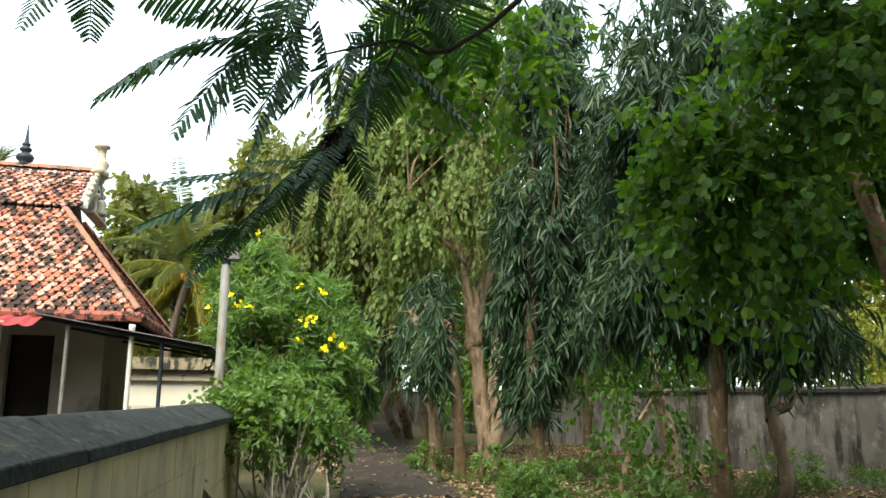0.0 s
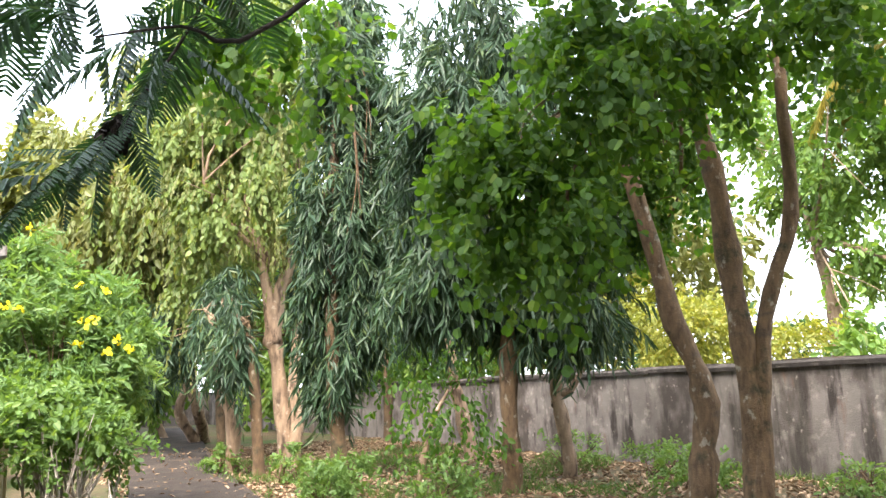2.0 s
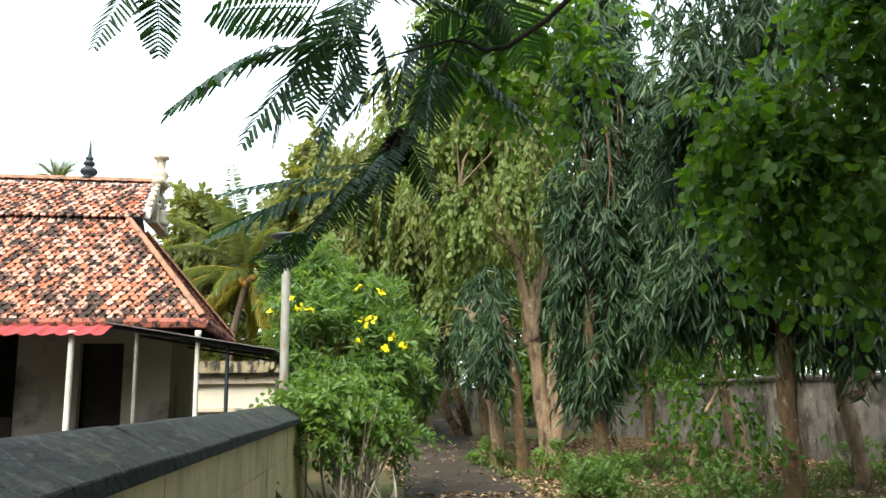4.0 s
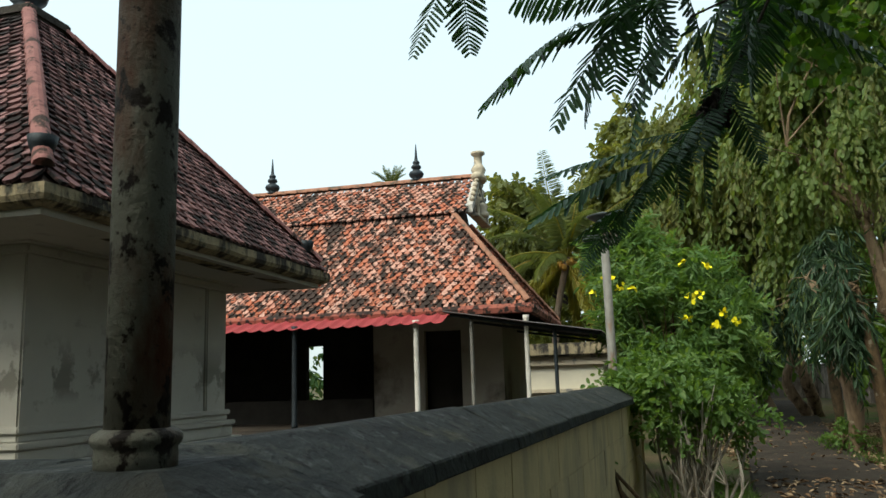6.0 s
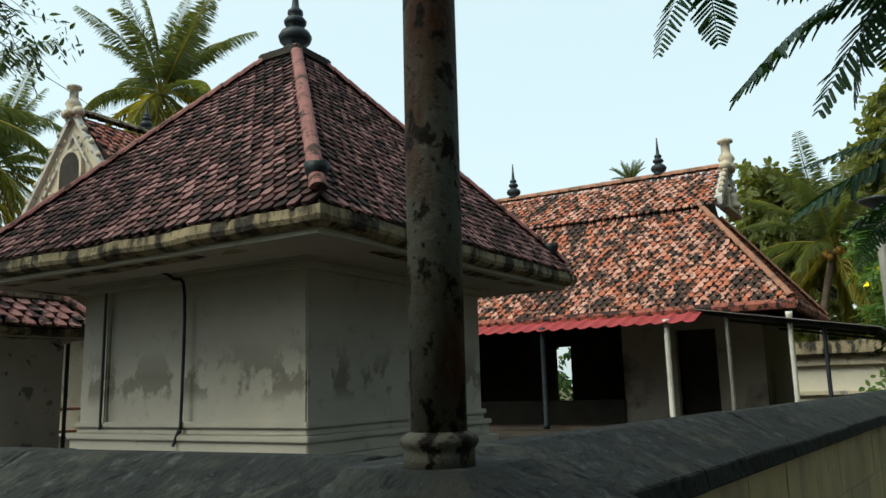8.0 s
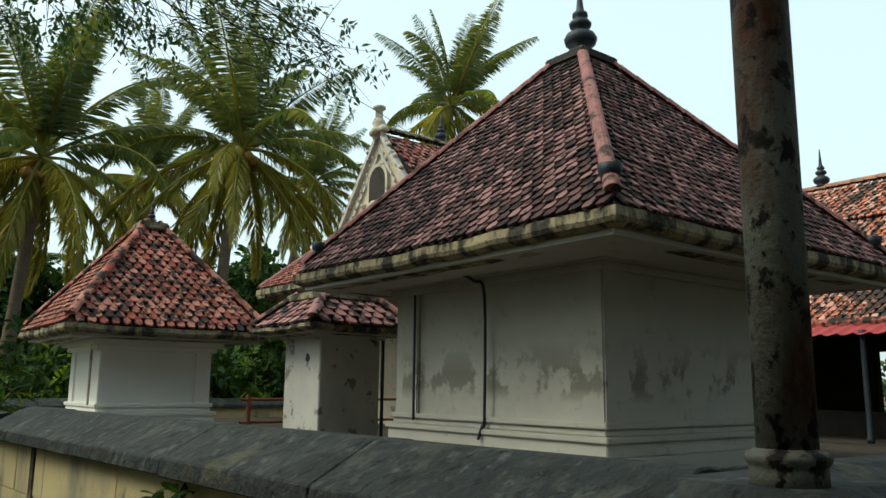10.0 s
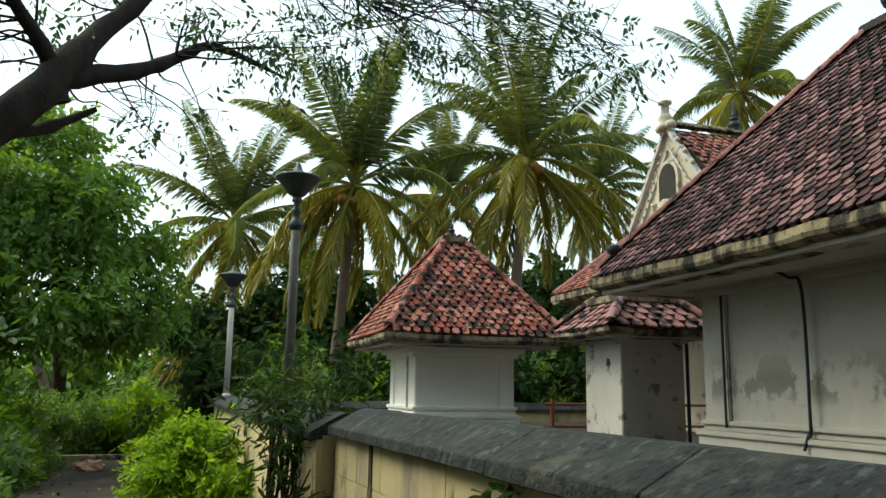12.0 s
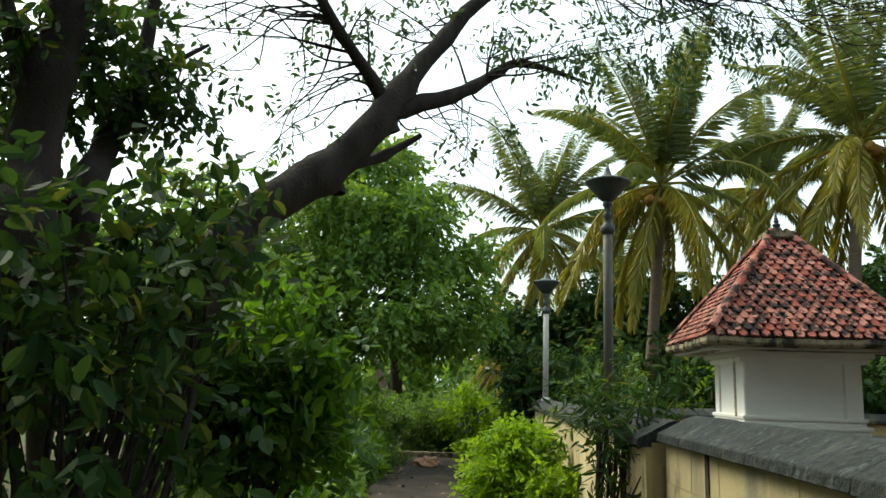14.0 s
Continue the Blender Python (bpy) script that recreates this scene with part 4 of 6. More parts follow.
prism(bm, [(-0.3, -0.02), (0.03, 0.0), (0.04, -0.10), (-0.02, -0.15), (-0.3, -0.16)], Vector((2.27, 9.77, 3.298)) - GH, Vector((4.2, 9.77, 3.298)) - GH, (0, 1))
part("eave", bm, M["eave_stone"], ghall)
hip_roll(groof, GH, (3.85, 8.26, 6.16), (11, 8.26, 6.16), M["eave_stone"], 0.10)
gablet(ghall, GH, (3.80, 8.26, 6.08), (-1, 0, 0), 1.25, 1.6, M["plaster_old"])

finial((5.12, 8.26, 6.22), 0.6, "weathered finial on the gabled hall ridge")

# rail inside the court
rail = thing("rail", (0.2, 5.4, 1.0), "rusty pipe rail on posts in the court", "rail")
for x in (0.0, 0.7, 1.4):
    part("post", boxed((x - 0.02, -0.02, 0), (x + 0.02, 0.02, 0.56)), M["rust_rail"], rail)
for z in (0.25, 0.5):
    V, F = tube_arrays([(-0.1, 0, z), (2.4, 0, z)], [0.016, 0.016], 8)
    mesh_part("bar", arrays_mesh("bar", V, F), M["rust_rail"], rail)


# ---- lamp posts ----
def near_pole():
    root = thing("lamp_post", (*POLE, WZ + 0.012), "thick weathered rusty lamp pole on the wall's corner pillar", "lamp post", "lamp posts")
    part("pole", turned([(0.0435, 0.0), (0.0445, 0.5), (0.044, 1.5), (0.043, 3.0), (0.035, 3.05)], 28), M["rusty_pole"], root)
    part("collar", turned([(0.055, -0.01), (0.055, 0.020), (0.0545, 0.026), (0.058, 0.030), (0.061, 0.036), (0.061, 0.041), (0.056, 0.047), (0.045, 0.052)], 28), M["rusty_pole"], root)
    return root


def street_lamp(place, h, label, scale=1.0, head=True, paint="grey_pole"):
    root = thing("lamp_post", place, label, "lamp post", "lamp posts")
    s = scale
    part("base", turned([(0.08 * s, 0), (0.08 * s, 0.06), (0.065 * s, 0.09)], 16), M[paint], root)
    part("pole", turned([(0.055 * s, 0.05), (0.052 * s, h * 0.74), (0.045 * s, h * 0.745)], 16), M[paint], root)
    z = h * 0.745
    if head:
        part("neck", turned([(0.06 * s, z - 0.06), (0.085 * s, z - 0.02), (0.085 * s, z + 0.03), (0.05 * s, z + 0.06), (0.04 * s, z + 0.12), (0.065 * s, z + 0.15), (0.04 * s, z + 0.19), (0.035 * s, z + 0.25), (0.06 * s, z + 0.28), (0.05 * s, z + 0.33)], 16), M["lamp_grey"], root)
        part("shade", turned([(0.06 * s, z + 0.33), (0.10 * s, z + 0.36), (0.17 * s, z + 0.45), (0.25 * s, z + 0.535), (0.262 * s, z + 0.55), (0.25 * s, z + 0.565), (0.12 * s, z + 0.60), (0.05 * s, z + 0.64), (0.03 * s, z + 0.70), (0.012 * s, z + 0.74)], 24), M["lamp_grey"], root)
    return root


near_pole()
street_lamp((-2.72, 5.95, 1.44), 2.72, "grey street lamp with a bowl-shaped head on the wall")
street_lamp((-3.14, 12.15, 1.42), 2.3, "pale street lamp with a bowl-shaped head at the wall's end", paint="post_white")
lampA = thing("flood_lamp_post", (6.06, -2.76, WZ), "pale rusty pole with a box flood lamp", "lamp post", "lamp posts")
part("pole", turned([(0.06, 0), (0.06, 0.12), (0.052, 0.14), (0.05, 1.62)], 16), M["grey_pole"], lampA)
part("bracket", boxed((-0.06, -0.05, 1.62), (0.06, 0.05, 1.68), 0.01), M["dark_metal"], lampA)
part("lamp_box", boxed((-0.09, -0.16, 1.66), (0.09, 0.02, 1.80), 0.015), M["grey_pole"], lampA)
part("lamp_box", boxed((-0.08, 0.05, 1.70), (0.08, 0.26, 1.80), 0.02), M["lamp_grey"], lampA)
part("old_shade", turned([(0.03, 1.80), (0.05, 1.92), (0.18, 2.0), (0.20, 2.02), (0.06, 2.06)], 16), M["lamp_grey"], lampA)

# ---- wall behind the trees ----
bw = thing("wall_boundary", (0, -14.6, 0), "tall stained grey boundary wall behind the trees", "wall", kind="structure")
for k, (a, b) in enumerate([((-8, -14.3), (6.2, -14.45)), ((6.2, -14.45), (20, -14.4)), ((20, -14.4), (45, -13.0)), ((45, -13.0), (48, 6))]):
    bm = bmesh.new()
    a, b = Vector((*a, 0)), Vector((*b, 0))
    n = Vector(((b - a).y, -(b - a).x, 0)).normalized()
    steps = max(2, int((b - a).length / 1.2))
    rng = random.Random(k)
    tops = [1.78 + rng.uniform(-0.025, 0.025) for _ in range(steps + 1)]
    for s in range(steps):
        p, q = a.lerp(b, s / steps), a.lerp(b, (s + 1) / steps)
        vs = [bm.verts.new(v - Vector((0, -14.6, 0))) for v in (p - n * 0.12, q - n * 0.12, q + n * 0.12, p + n * 0.12)]
        ts = [bm.verts.new(v.co + Vector((0, 0, z + 0.1))) for v, z in zip(vs, (tops[s], tops[s + 1], tops[s + 1], tops[s]))]
        for v in vs:
            v.co.z = -0.1
        for i in range(4):
            bm.faces.new((vs[i], vs[(i + 1) % 4], ts[(i + 1) % 4], ts[i]))
        bm.faces.new(ts)
    bmesh.ops.remove_doubles(bm, verts=bm.verts, dist=0.001)
    part("wall_run", bm, M["old_wall"], bw)
    for s in range(steps):
        p, q = a.lerp(b, s / steps) - Vector((0, -14.6, 0)), a.lerp(b, (s + 1) / steps) - Vector((0, -14.6, 0))
        bm = bmesh.new()
        h = min(tops[s], tops[s + 1]) - 0.02
        prism(bm, [(-0.16, 0), (-0.165, 0.07), (-0.13, 0.10 + rng.uniform(-0.01, 0.012)), (0.13, 0.10), (0.165, 0.07), (0.16, 0)], p + Vector((0, 0, h)), q + Vector((0, 0, h)), n)
        part("cap_stone", bm, M["wall_cap"], bw)

# ---- trees along the path ----
def R(seed):
    return np.random.default_rng(seed)


def mast_tree(seed, trunk, blobs, sprigs, label, bark="bark", leaf=0.28, mat="leaf_mast"):
    rng = R(seed)
    crown = sprig_crown(blobs, sprigs, 9, rng, leaf, leaf * 0.17, "lance", 0.42, 0.25, 0.55, 0.75, 0.35, 0.3, 0.45)
    top = trunk[0][0][-1]
    return tree("weeping_mast_tree", trunk, [(crown, mat)], label, "tree", bark, bough=boughs(top, blobs[:3], rng, 0.06, 2))


mast_tree(1, [([(7.02, -9.87, 0.00), (6.89, -9.80, 1.32), (6.88, -9.82, 2.81), (6.88, -9.82, 4.02), (6.92, -9.76, 6.49)], [0.165, 0.14, 0.13, 0.12, 0.08])],
          [(6.63, -9.46, 5.00, 1.30, 1.64), (6.42, -10.49, 2.79, 0.89, 0.58), (7.40, -9.34, 3.38, 1.00, 0.73), (7.07, -9.52, 6.91, 1.34, 1.25), (6.86, -10.21, 3.86, 1.27, 0.82), (8.07, -8.94, 4.39, 0.84, 1.50)], 3400,
          "tall weeping mast tree with dark drooping leaves and ringed trunk")
mast_tree(2, [([(10.35, -8.32, 0.00), (10.23, -8.21, 1.02), (10.26, -8.13, 2.66), (10.23, -8.22, 5.92), (10.20, -8.30, 8.84)], [0.17, 0.15, 0.13, 0.1, 0.05])],
          [(10.23, -8.24, 2.87, 0.55, 1.27), (10.05, -8.14, 5.20, 0.54, 1.88), (9.95, -8.66, 4.45, 0.44, 1.68), (10.12, -8.50, 8.35, 0.58, 1.48), (9.88, -9.32, 6.70, 0.53, 2.03)], 2500,
          "slim weeping mast tree hung with long dark leaves", "bark")
mast_tree(3, [([(12.53, -7.39, 0.00), (12.32, -7.24, 1.73), (12.34, -7.14, 2.6), (12.36, -7.10, 3.1)], [0.125, 0.11, 0.07, 0.03])],
          [(12.32, -6.80, 2.76, 0.28, 0.82), (14.00, -7.09, 3.92, 0.31, 0.65)], 210, "weeping mast tree with a short brown trunk", "bark")
mast_tree(4, [([(13.43, -7.04, 0.00), (13.19, -7.03, 1.07), (13.24, -6.82, 1.73), (13.30, -6.55, 3.31)], [0.16, 0.15, 0.13, 0.07])],
          [(13.32, -6.44, 2.82, 0.35, 0.81), (17.14, -6.65, 3.38, 0.61, 0.91)], 280, "weeping mast tree with a knobbly pale trunk", "bark_pale")
mast_tree(5, [([(17.93, -7.82, -0.13), (17.94, -7.78, 1.15), (17.97, -7.67, 3.16)], [0.13, 0.12, 0.08]), ([(16.58, -11.99, 0.46), (16.58, -11.99, 1.65), (16.61, -11.91, 3.18)], [0.13, 0.12, 0.08])],
          [(20.23, -6.31, 3.28, 0.95, 1.04), (19.23, -10.66, 4.36, 0.95, 1.56), (14.36, -12.01, 3.59, 1.01, 0.86)], 1100, "weeping mast trees standing further back in shade")

# the forked tree with creepers
rng = R(11)
y_blobs = [(14.74, -7.43, 6.85, 1.49, 1.49), (16.04, -7.09, 4.61, 0.86, 1.01), (14.69, -8.43, 8.84, 1.37, 1.64), (16.10, -6.81, 8.25, 1.30, 1.73), (15.52, -9.14, 7.03, 0.72, 1.30), (14.91, -7.58, 10.70, 1.64, 1.23)]
tree("forked_tree", [([(14.76, -8.67, 0.00), (14.87, -8.52, 1.62), (14.92, -8.34, 2.97), (14.98, -8.12, 4.50), (15.10, -7.66, 6.81), (15.17, -7.35, 9.53)], [0.25, 0.185, 0.16, 0.12, 0.09, 0.05]),
                     ([(14.92, -8.34, 2.97), (14.88, -8.47, 4.08), (14.80, -8.74, 4.93), (14.75, -8.90, 8.00)], [0.2, 0.16, 0.13, 0.06]),
                     ([(14.60, -8.72, 0.13), (14.57, -8.82, 1.10), (14.60, -8.72, 1.76), (14.54, -8.90, 3.51)], [0.17, 0.15, 0.12, 0.08])],
     [(sprig_crown(y_blobs, 2800, 9, rng, 0.17, 0.11, "oval", 0.5, 0.5, 0.45, 0.7, 0.45), "leaf_light"), (sprig_crown([(b[0], b[1], b[2] - 0.5, b[3], b[4]) for b in y_blobs], 700, 14, rng, 0.13, 0.05, "lance", 1.1, 0.3, 0.9, 0.4, 0.7), "leaf_olive")],
     "forked pale-barked tree hung with light green creepers", "tree", "bark_pale", bough=boughs((14.92, -8.33, 4.65), y_blobs, rng, 0.09, 2))

# kinked tree and the olive mass beyond
rng = R(12)
k_blobs = [(21.21, -6.53, 6.63, 2.34, 2.34), (23.36, -5.27, 6.37, 1.95, 1.56), (20.10, -7.18, 10.52, 1.56, 2.42), (23.31, -5.77, 8.82, 2.14, 1.95), (22.22, -6.54, 4.53, 1.50, 1.12)]
tree("kinked_tree", [([(25.76, -8.63, 0.00), (25.05, -7.89, 1.15), (25.00, -8.17, 2.31), (25.11, -7.48, 3.63), (25.19, -6.94, 4.87), (24.26, -6.31, 8.05)], [0.19, 0.16, 0.145, 0.13, 0.12, 0.08]),
                     ([(26.51, -9.03, 0.00), (24.94, -8.49, 1.20), (24.99, -8.22, 2.41), (25.00, -8.18, 4.47)], [0.22, 0.2, 0.18, 0.1])],
     [(sprig_crown(k_blobs, 3200, 10, rng, 0.24, 0.12, "oval", 0.7, 0.6, 0.4, 0.7, 0.4), "leaf_olive"), (sprig_crown(k_blobs, 900, 9, rng, 0.2, 0.1, "oval", 0.7, 0.6, 0.5, 0.7, 0.6), "leaf_light")],
     "kinked pale-barked tree with olive green hanging foliage", "tree", "bark_pale", bough=boughs((25.19, -6.94, 4.87), k_blobs, rng, 0.14, 3))
rng = R(13)
tree("leaning_tree", [([(30.06, -8.15, 0.00), (30.15, -7.59, 1.47), (30.19, -7.22, 2.05), (30.25, -6.68, 3.95)], [0.18, 0.15, 0.13, 0.1])],
     [(sprig_crown([(29.18, -7.28, 3.43, 1.66, 1.66), (30.30, -6.17, 4.91, 1.72, 1.96), (30.41, -4.68, 6.33, 1.96, 1.96), (32.35, -5.68, 9.28, 2.85, 1.82), (34.44, -3.23, 7.64, 1.64, 1.92)], 2400, 9, rng, 0.32, 0.16, "oval", 0.8, 0.5, 0.3), "leaf_wood")],
     "leaning tree at the path's far end", "tree", "bark_pale")

# trees with round two-lobed leaves by the boundary wall
rng = R(14)
b_blobs = [(3.29, -7.27, 4.11, 0.46, 0.52), (2.86, -8.24, 4.65, 0.89, 0.89), (2.82, -7.62, 3.60, 0.67, 0.62), (5.63, -11.16, 4.59, 0.79, 0.79), (3.06, -7.26, 3.13, 0.45, 0.39), (2.70, -8.11, 3.00, 0.52, 0.35), (3.61, -7.11, 3.77, 0.24, 0.35),
           (2.68, -9.08, 5.40, 1.12, 0.56), (2.49, -10.36, 5.92, 1.02, 0.41), (5.23, -11.34, 5.43, 0.86, 0.78), (1.63, -10.76, 5.46, 0.99, 0.46), (5.16, -11.98, 4.57, 0.54, 0.63), (3.72, -5.31, 5.24, 0.66, 0.38), (4.23, -4.95, 5.10, 0.46, 0.40), (3.97, -5.83, 4.96, 0.29, 0.35)]
orchid = tree("orchid_tree", [([(4.47, -11.17, 0.00), (4.42, -11.31, 0.72), (4.40, -11.33, 1.47), (4.60, -11.13, 2.37), (4.70, -10.88, 3.53), (4.72, -10.40, 5.32), (4.46, -9.95, 6.58)], [0.21, 0.18, 0.165, 0.14, 0.12, 0.10, 0.07]),
                        ([(3.51, -11.20, -0.00), (3.42, -11.14, 1.39), (3.49, -11.08, 2.81), (3.51, -10.93, 4.30), (3.50, -10.53, 5.94)], [0.175, 0.155, 0.145, 0.13, 0.095]),
                        ([(3.40, -11.13, 0.00), (3.34, -11.21, 1.25), (3.24, -11.30, 2.36), (2.91, -11.57, 3.61), (2.74, -11.44, 4.88), (2.56, -11.33, 6.61)], [0.13, 0.115, 0.105, 0.095, 0.08, 0.06])],
              [(sprig_crown(b_blobs, 2000, 7, rng, 0.098, 0.098, "round", 0.5, 0.45, 0.25, 0.8, 0.35, 0.3, 0.42, 11, 0.17), "leaf_broad")],
              "orchid trees with curved grey trunks and round two-lobed leaves", "tree", "bark", bough=boughs((3.50, -10.53, 5.94), b_blobs[:12], rng, 0.05, 2))

# stumps, sapling
def small_trunk(name, pts, radii, label, seed, blobs=(), mat="leaf_shrub", sprigs=200, leaf=0.16):
    rng = R(seed)
    crowns = [(sprig_crown(blobs, sprigs, 7, rng, leaf, leaf * 0.6, "oval", 0.45, 0.4, 0.35), mat)] if blobs else []
    return tree(name, [(pts, radii)], crowns, label, "tree", "bark_pale")


small_trunk("split_trunk", [(7.95, -11.66, 0.00), (7.82, -11.50, 0.78), (7.89, -11.41, 1.45), (7.84, -11.48, 2.03), (7.74, -11.61, 2.82)], [0.135, 0.125, 0.12, 0.10, 0.04], "torn trunk with pale split wood", 21)
small_trunk("split_trunk", [(7.88, -11.42, 1.45), (7.73, -11.63, 1.54), (7.56, -11.85, 2.02)], [0.1, 0.07, 0.03], "pale torn limb of the split trunk", 22)
small_trunk("leaning_stump", [(12.58, -12.33, 0.00), (12.70, -12.22, 0.87), (12.80, -12.04, 1.72), (12.84, -11.95, 2.77)], [0.2, 0.17, 0.14, 0.1], "short leaning trunk among saplings", 23, [(11.92, -10.21, 2.22, 0.98, 0.61), (12.13, -12.00, 2.34, 0.78, 0.65)], "leaf_broad", 110, 0.12)
small_trunk("sapling", [(7.47, -8.41, 0.00), (7.39, -8.55, 0.60), (7.34, -8.67, 1.10), (7.21, -8.91, 1.60)], [0.05, 0.045, 0.04, 0.02], "sapling with a pale bent stem and compound leaves", 24, [(7.29, -8.75, 1.43, 0.70, 0.44), (7.05, -9.20, 1.17, 0.44, 0.35), (7.45, -8.43, 0.94, 0.35, 0.26)], "leaf_broad", 80, 0.11)

# ---- shrubs ----
def shrub(name, base, blobs, sprigs, label, mat, leaf, shape="oval", width=0.5, stems=9, stem_mat="bark", per=8, seed=1, sprig_len=0.3, droop=0.2, shell=0.35, hang=0.0, low=()):
    rng = R(seed)
    root = thing(name, base, label, "shrub")
    o = np.array(base)
    bits = []
    for k in range(stems):
        ends = list(blobs) + list(low)
        b = ends[k % len(ends)]
        end = np.array(b[:3]) + rng.normal(size=3) * np.array([b[3], b[3], b[4]]) * 0.45
        p0 = o + np.array([rng.normal() * 0.12, rng.normal() * 0.12, 0])
        mid = p0 * 0.45 + end * 0.55 + rng.normal(size=3) * 0.08
        bits.append(tube_arrays([p0, mid, end], [0.022, 0.014, 0.005], 5, 0.0, k))
        for q in range(3):
            tip = mid + (end - mid) * rng.random() + rng.normal(size=3) * b[3] * 0.35 + np.array([0, 0, 0.1])
            bits.append(tube_arrays([mid, tip], [0.009, 0.003], 4, 0.0, q))
    V, F = joined(bits)
    mesh_part("stemwork", arrays_mesh("stemwork", V - o, F, True), M[stem_mat], root)
    V, F = sprig_crown(blobs, sprigs, per, rng, leaf, leaf * width, shape, sprig_len, droop, hang, 0.8, shell)
    mesh_part("foliage", arrays_mesh("foliage", V - o, F), M[mat], root)
    return root


tec_blobs = [(7.93, -3.53, 2.38, 0.58, 0.50), (7.90, -4.14, 2.07, 0.41, 0.37), (7.94, -2.96, 2.69, 0.29, 0.50), (7.44, -3.32, 1.74, 0.48, 0.36), (8.41, -4.03, 2.85, 0.39, 0.35), (8.94, -3.09, 3.41, 0.36, 0.41), (8.43, -3.68, 3.19, 0.35, 0.30), (8.38, -4.38, 2.52, 0.26, 0.26), (8.93, -2.67, 3.30, 0.23, 0.36), (7.42, -3.85, 1.67, 0.36, 0.28)]
tecoma = shrub("yellow_flower_bush", (7.6, -3.75, 0.0), tec_blobs, 1900, "tall bush with feathery green leaves and yellow trumpet flowers", "leaf_tecoma", 0.13, "lance", 0.3, 14, per=9, seed=31, droop=0.3)
rng = R(32)
for k, p in enumerate([(7.32, -3.72, 3.07), (7.31, -4.00, 3.01), (7.33, -2.77, 2.90), (7.24, -3.04, 2.74), (7.12, -3.76, 2.58), (7.21, -3.91, 2.61), (7.19, -4.18, 2.36), (7.27, -4.33, 2.24), (7.13, -3.71, 2.30), (7.10, -4.06, 2.22), (7.32, -2.53, 2.73), (8.04, -3.11, 3.90), (7.34, -2.89, 2.78)]):
    n = 7
    pos = np.array(p) + rng.normal(size=(n, 3)) * (0.018, 0.03, 0.018)
    V, F = leaf_arrays(pos, rng.normal(size=(n, 3)) + (0, 0, 0.4), 0.06, 0.055, "round", rng)
    mesh_part("blossom", arrays_mesh("blossom", V - np.array((7.6, -3.75, 0.0)), F), M["flower"], tecoma, "cluster of yellow trumpet flowers" if k == 0 else "")
shrub("bare_twig_shrub", (4.9, -3.55, 0.0), [(5.04, -3.29, 1.50, 0.37, 0.15), (5.02, -3.70, 1.33, 0.31, 0.14), (4.84, -3.25, 1.25, 0.21, 0.18), (5.20, -4.02, 1.18, 0.18, 0.11), (5.34, -3.38, 1.62, 0.22, 0.13)], 560, "green shrub with bare pale twigs below, beside the wall", "leaf_shrub", 0.075, "oval", 0.55, 30, "twig_grey", 8, 33, low=[(4.64, -3.36, 1.04, 0.35, 0.15), (4.81, -3.82, 0.86, 0.24, 0.15), (4.64, -3.21, 0.77, 0.21, 0.12), (4.63, -3.59, 0.71, 0.35, 0.12)])
shrub("wall_seedling", (3.2, -2.95, 0.55), [(3.32, -2.65, 1.09, 0.07, 0.11)], 12, "small seedling growing from the wall's face", "leaf_shrub", 0.09, "oval", 0.6, 3, "bark", 4, 34, 0.1)
for k, (x, y, r) in enumerate([(8.3, -7.3, 0.35), (7.6, -7.0, 0.28), (9.0, -7.9, 0.3), (6.2, -8.2, 0.3), (13.5, -6.9, 0.3), (5.6, -12.2, 0.5), (7.0, -12.9, 0.5), (3.3, -13.2, 0.5), (9.5, -12.8, 0.5), (11, -7.6, 0.25)]):
    shrub("low_weed", (x, y, 0.0), [(x, y, 0.28, r * 1.1, 0.28)], 120, "low green weeds on the litter", "leaf_shrub", 0.085, "oval", 0.5, 6, "bark", 6, 40 + k, 0.2)

# ---- feathery branch hanging over the path ----
def feather_frond(rng, length=0.55, pairs=21):
    """A twice-divided leaf along +x, drooping; each division is one narrow comb strip."""
    s = np.linspace(0.10, 1, pairs)
    P, W, L = [], [], []
    for f in s:
        reach = 0.15 * math.sin(math.pi * (0.24 + 0.68 * f)) + 0.012
        for sign in (1, -1):
            P.append((length * f, 0, -0.12 * f * f))
            W.append((0.62 + 0.1 * rng.normal(), sign * 1.0, -0.28 + rng.normal() * 0.08))
            L.append(reach * (0.9 + 0.2 * rng.random()))
    pos, way, ln = np.array(P), np.array(W), np.array(L)
    V, F = leaf_arrays(pos, way, ln, 0.0175 + 0 * ln, "strap", rng, 0.2, 0.12, up=np.array([0, 0, 8.0]))
    rib = leaf_arrays(np.array([[0, 0, 0.001]]), np.array([[length, 0, -0.11]]), length * 1.02, 0.007, "oval", rng, 0.0, 0.0, up=np.array([0, 0, 8.0]))
    return joined([(V, F), rib])


rng = R(51)
fb = np.array((-2.6, -8.3, 0.0))
feather = thing("feathery_tree", fb, "tree with feathery twice-divided leaves overhanging the path", "tree")
limb = [fb, (-2.4, -7.9, 2.4), (-1.7, -7.1, 4.2), (-0.6, -5.9, 5.2), (0.71, -4.19, 4.42), (0.65, -3.99, 3.91), (0.59, -3.80, 3.47), (0.62, -3.53, 3.02), (0.64, -3.29, 2.78), (0.64, -2.96, 2.41)]
V, F = tube_arrays(limb[:4], [0.2, 0.15, 0.1, 0.06], 12, 0.04)
mesh_part("trunk", arrays_mesh("trunk", V - fb, F, True), M["bark_dark"], feather)
V, F = tube_arrays(limb[3:], [0.04, 0.013, 0.010, 0.009, 0.008, 0.006, 0.003], 8, 0.02)
